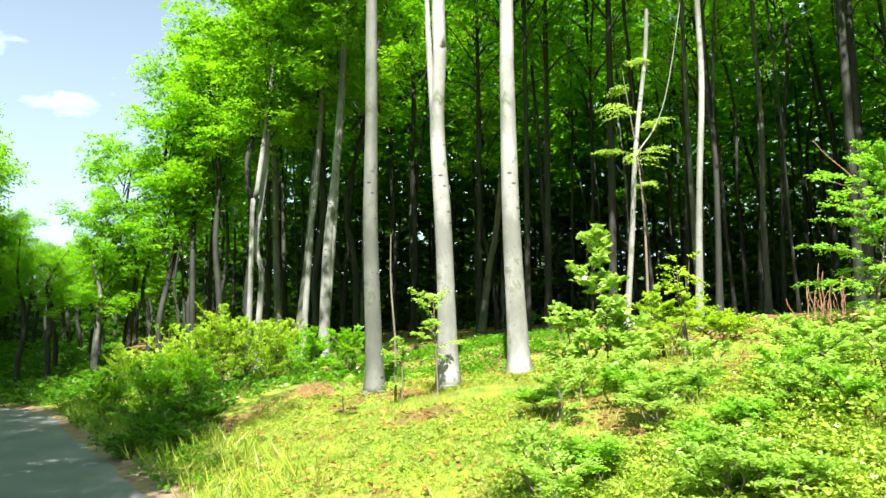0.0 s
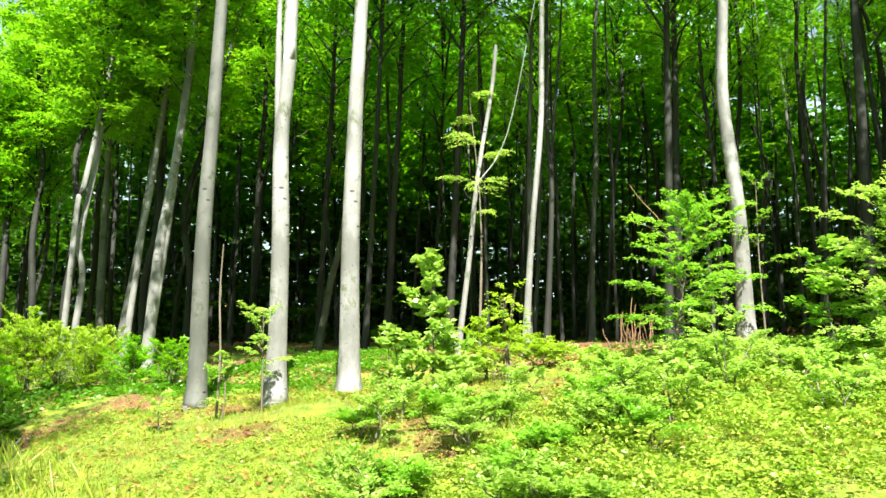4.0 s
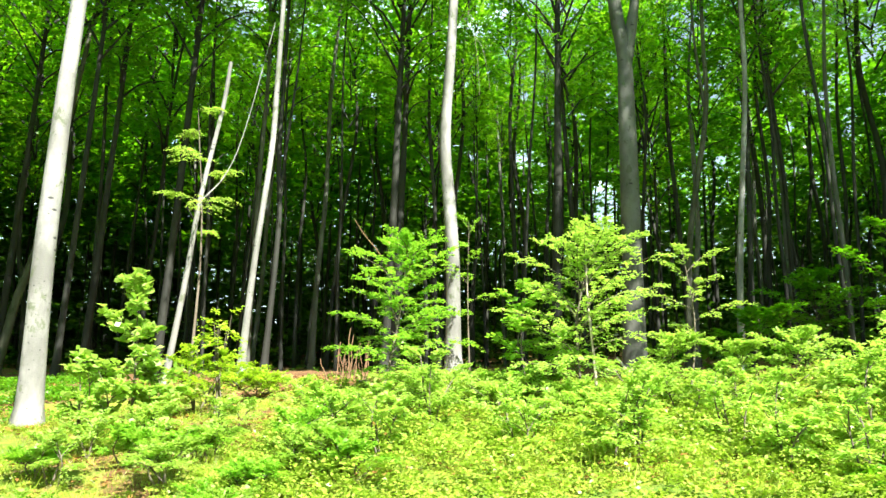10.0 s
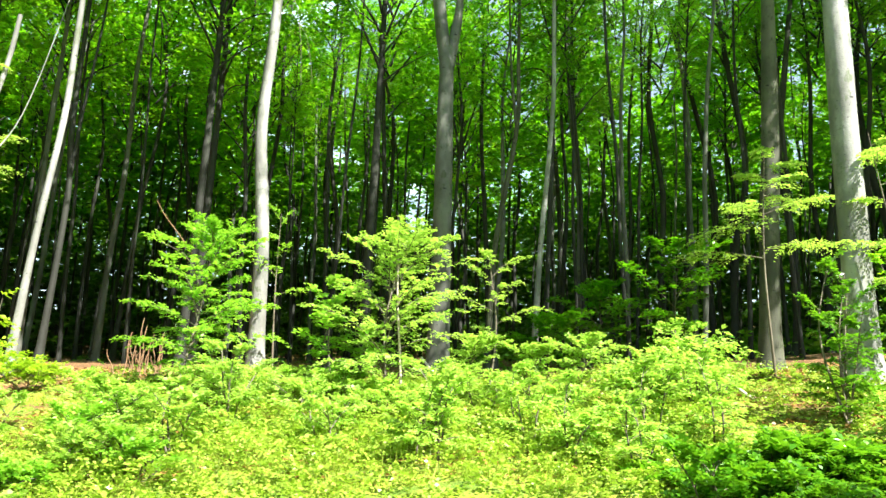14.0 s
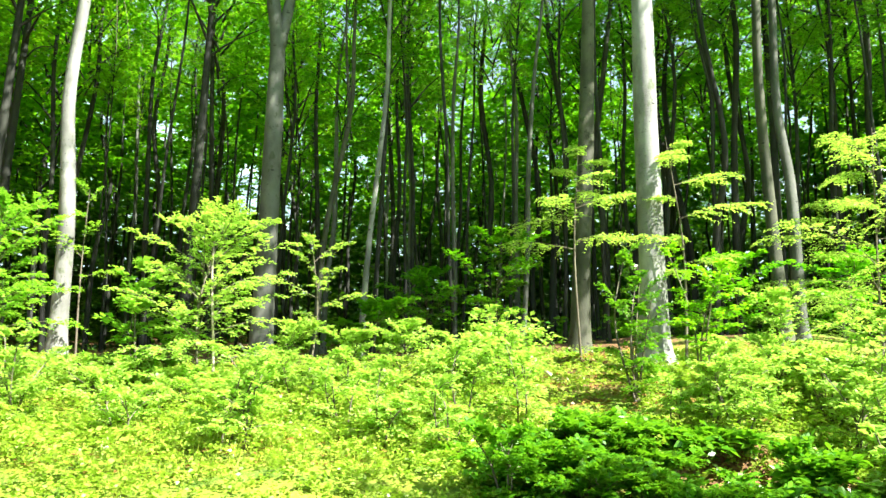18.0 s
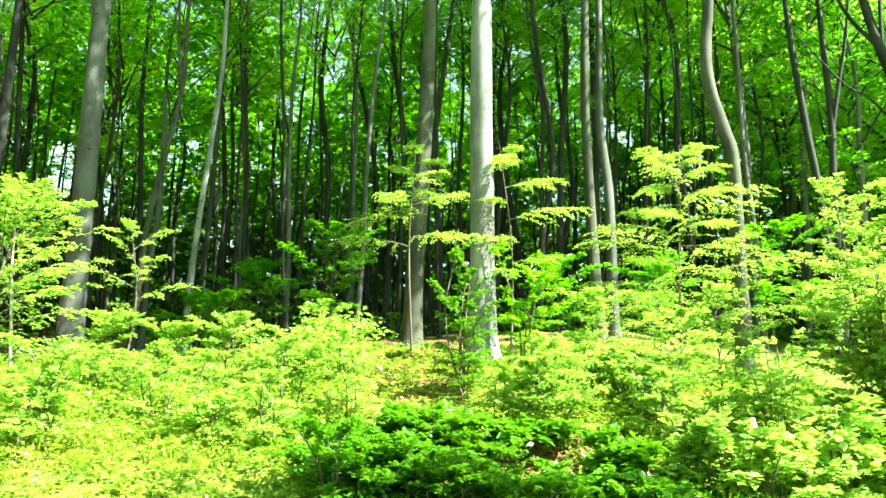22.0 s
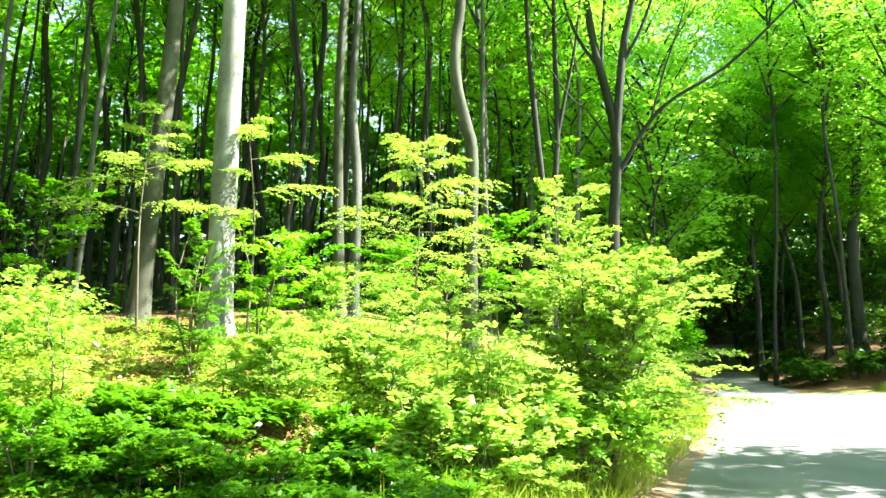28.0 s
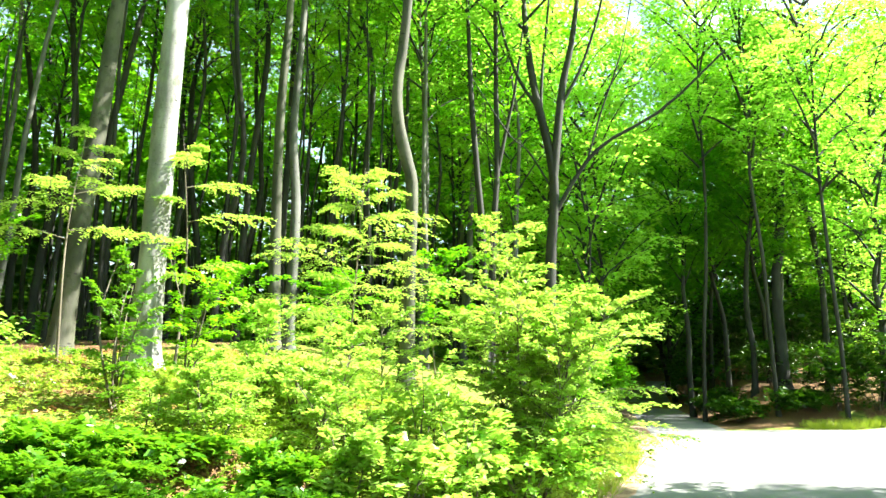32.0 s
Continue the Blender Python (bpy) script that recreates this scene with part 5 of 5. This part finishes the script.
weeds("understory", scatter(900, 48, 112, 20, 48, lambda x, y, s: s > 7) + np.array([0, 0, 1.4]) * r.random((1, 1)), WEED_SHADED, 0.2, 14, 2.4, "leafy understory between the far trunks")

def grass(name, pts, low, high, label):
    n = len(pts)
    tu = r.uniform(0, 6.28, n)
    ahead = np.stack([np.sin(tu) * 0.55, np.cos(tu) * 0.55, np.ones(n)], -1) + r.normal(0, 0.25, (n, 3))
    nrm = np.stack([np.cos(tu), np.sin(tu), r.normal(0, 0.2, n)], -1)
    v, f = leaf_blades(pts, ahead, nrm, r.uniform(low, high, n), 0.035, 0.015)
    tagged(new(name, make_mesh(name, v, f, GRASS)), label, "grass", kind="stuff")


grass("verge_grass", np.concatenate([scatter(30000, 91, 114, 6, 20, lambda x, y, s: s < 1.5), scatter(14000, -27, -6, 7, 24, lambda x, y, s: s < 1.4)]), 0.15, 0.42, "long bright grass along the road verge")
grass("bank_grass", scatter(12000, 2, 60, 4.5, 11, lambda x, y, s: (patchy(x * 1.3, y + 5) > 0.72) & (s < 6)), 0.07, 0.24, "yellow-green grass tufts on the sunny bank")
grass("short_grass", scatter(100000, -16, 42, 4.2, 13, lambda x, y, s: (s < 7) & (r.random(len(x)) < patchy(x * 1.7, y * 1.7) + 0.25)), 0.04, 0.13, "short yellow-green grass and moss on the sunny bank")
far = np.stack([r.uniform(23.0, 23.7, 4500), r.uniform(-24, -16.4, 4500)], -1)
grass("far_verge_grass", np.concatenate([far, (height(far[:, 0], far[:, 1]) - 0.03)[:, None]], -1), 0.15, 0.45, "bright grass on the verge across the side road")
pts = np.concatenate([scatter(9000, -16, 60, 6, 16, lambda x, y, s: patchy(x, y * 1.2) < 0.75), scatter(9000, 60, 100, 8, 17, lambda x, y, s: patchy(x, y * 1.2) < 0.85)])
n = len(pts)
tu = r.uniform(0, 6.28, n)
v, f = leaf_blades(pts + [0, 0, 0.035], np.stack([np.sin(tu), np.cos(tu), r.normal(0, 0.25, n)], -1), np.array([0, 0, 1.0]) + r.normal(0, 0.35, (n, 3)), r.uniform(0.05, 0.1, n), 0.6)
tagged(new("dry_leaves", make_mesh("dry_leaves", v, f, LITTER)), "fallen brown beech leaves on the bank", "leaf litter", kind="stuff")


# tufts and litter round the feet of the trunks at the edge
feet = []
for o in [o for o in scene.objects if o.get("group") == "trees at the forest edge" and o.location.xy.length < 18]:
    k = 34
    ang, far = r.uniform(0, 6.28, k), r.uniform(0.2, 0.5, k)
    x, y = o.location.x + far * np.sin(ang), o.location.y + far * np.cos(ang)
    feet.append(np.stack([x, y, height(x, y) - 0.03], -1))
weeds("trunk_foot_weeds", np.concatenate(feet), WEED, 0.035, 9, 0.3, "small weeds round the feet of the beeches")


# ==== dead wood and small things
def stump(bearing, dist, girth, tall):
    x, y = bearing_xy(bearing, dist)
    t = thing("tree_stump", (x, y, ground_z(x, y)), "small weathered tree stump on the bank crest", "stump")
    a = curve([[0, 0, -0.1], [0, 0, 0.02], [0, 0, tall]], 6)
    part("wood", make_mesh("wood", *tube(a, np.linspace(girth * 0.75, girth * 0.5, 6), 10, 0.15, 3), TWIG), t)
    ring = np.linspace(0, 6.28, 10, endpoint=False)
    v = np.concatenate([np.stack([np.cos(ring), np.sin(ring), 0 * ring], -1) * girth * 0.5 * [1, 1, 0] + [0, 0, tall], [[0, 0, tall + 0.01]]])
    f = [[k, (k + 1) % 10, 10, 10] for k in range(10)]
    me = bpy.data.meshes.new("cut_top")
    me.from_pydata(v.tolist(), [], [q[:3] for q in f])
    me.materials.append(DEAD)
    part("cut_top", me, t, "pale cut face")


stump(28.1, 11.6, 0.2, 0.14)


def stick(name, label, category, a, b, thick, mat=DEAD, sag=0.0, group=""):
    a, b = np.array(a, float), np.array(b, float)
    t = thing(name, a, label, category, group)
    d = b - a
    q = curve([d * 0, d * 0.35 + [0.02, 0.02, sag], d * 0.7 + [-0.02, 0.01, sag], d], 9)
    stem = part("stem", make_mesh("stem", *tube(q, np.linspace(thick, thick * 0.55, 9), 8, 0, a[0]), mat), t)
    for f, k in ((0.45, 1), (0.7, -1)):
        at = d * f + [0, 0, sag]
        side = np.array([d[1], -d[0], 0.25 * np.linalg.norm(d)]) * k * 0.16
        part("side_twig", make_mesh("side_twig", *tube(curve([at, at + side * 0.6, at + side + d * 0.1], 5), np.linspace(thick * 0.4, thick * 0.15, 5), 5), mat), stem)
    return t


def polar(b, d, z=None, up=0.0):
    x, y = bearing_xy(b, d)
    return (x, y, (ground_z(x, y) + up) if z is None else z)


stick("fallen_branch", "pale fallen branch lying on the bank", "branch", polar(69.2, 11.0, up=0.36), polar(71.6, 10.4, up=0.04), 0.036)
stick("fallen_branch", "pale broken branch leaning from a bush", "branch", polar(49.8, 10.6, up=0.02), polar(47.4, 11.3, up=0.45), 0.028)
stick("bare_sapling", "bare dead sapling with a few dry twigs", "sapling", polar(-4.2, 10.6, up=-0.02), polar(-4.4, 10.6, 3.2), 0.018, TWIG)
stick("bare_sapling", "thin leaning bare stem among saplings", "sapling", polar(46.0, 9.0, up=-0.02), polar(45.3, 9.0, 3.35), 0.018, DEAD)
stick("dry_twig", "reddish dry twig above a young beech", "twig", polar(29.95, 9.8, 3.3), polar(27.0, 9.7, 3.95), 0.008, STALK)
for b, d, hgt, lean in ((26.0, 13.4, 0.7, 0.3), (26.4, 13.5, 0.5, -0.2), (26.9, 13.3, 0.95, 0.1), (27.1, 13.6, 0.8, 0.15), (27.4, 13.4, 0.6, 0.3), (28.2, 13.6, 0.65, 0.2), (25.4, 13.6, 0.4, -0.6)):
    stick("dry_stalk", "dry rust-brown stalk at the forest edge", "stalk", polar(b, d, up=-0.02), polar(b + lean, d, up=hgt), 0.012, STALK, group="dry stalks")
dry = np.random.default_rng(91)
for k in range(16):
    b, d = float(dry.uniform(25.4, 28.6)), float(dry.uniform(12.9, 13.8))
    stick("dry_stalk", "dry rust-brown stalk at the forest edge", "stalk", polar(b, d, up=-0.02), polar(b + float(dry.uniform(-0.7, 0.7)), d, up=float(dry.uniform(0.25, 0.7))), 0.009, STALK, group="dry stalks")
for b, d, db, hgt in ((-17.6, 12.6, 0.9, 0.25), (-16.6, 12.5, -0.8, 0.2), (-16.2, 12.7, 0.5, 0.3)):
    stick("bare_root", "bare grey root hanging in an earth hollow", "root", polar(b, d, up=0.22), polar(b + db, d - 0.3, up=0.02), 0.02, DEAD, group="bare roots")
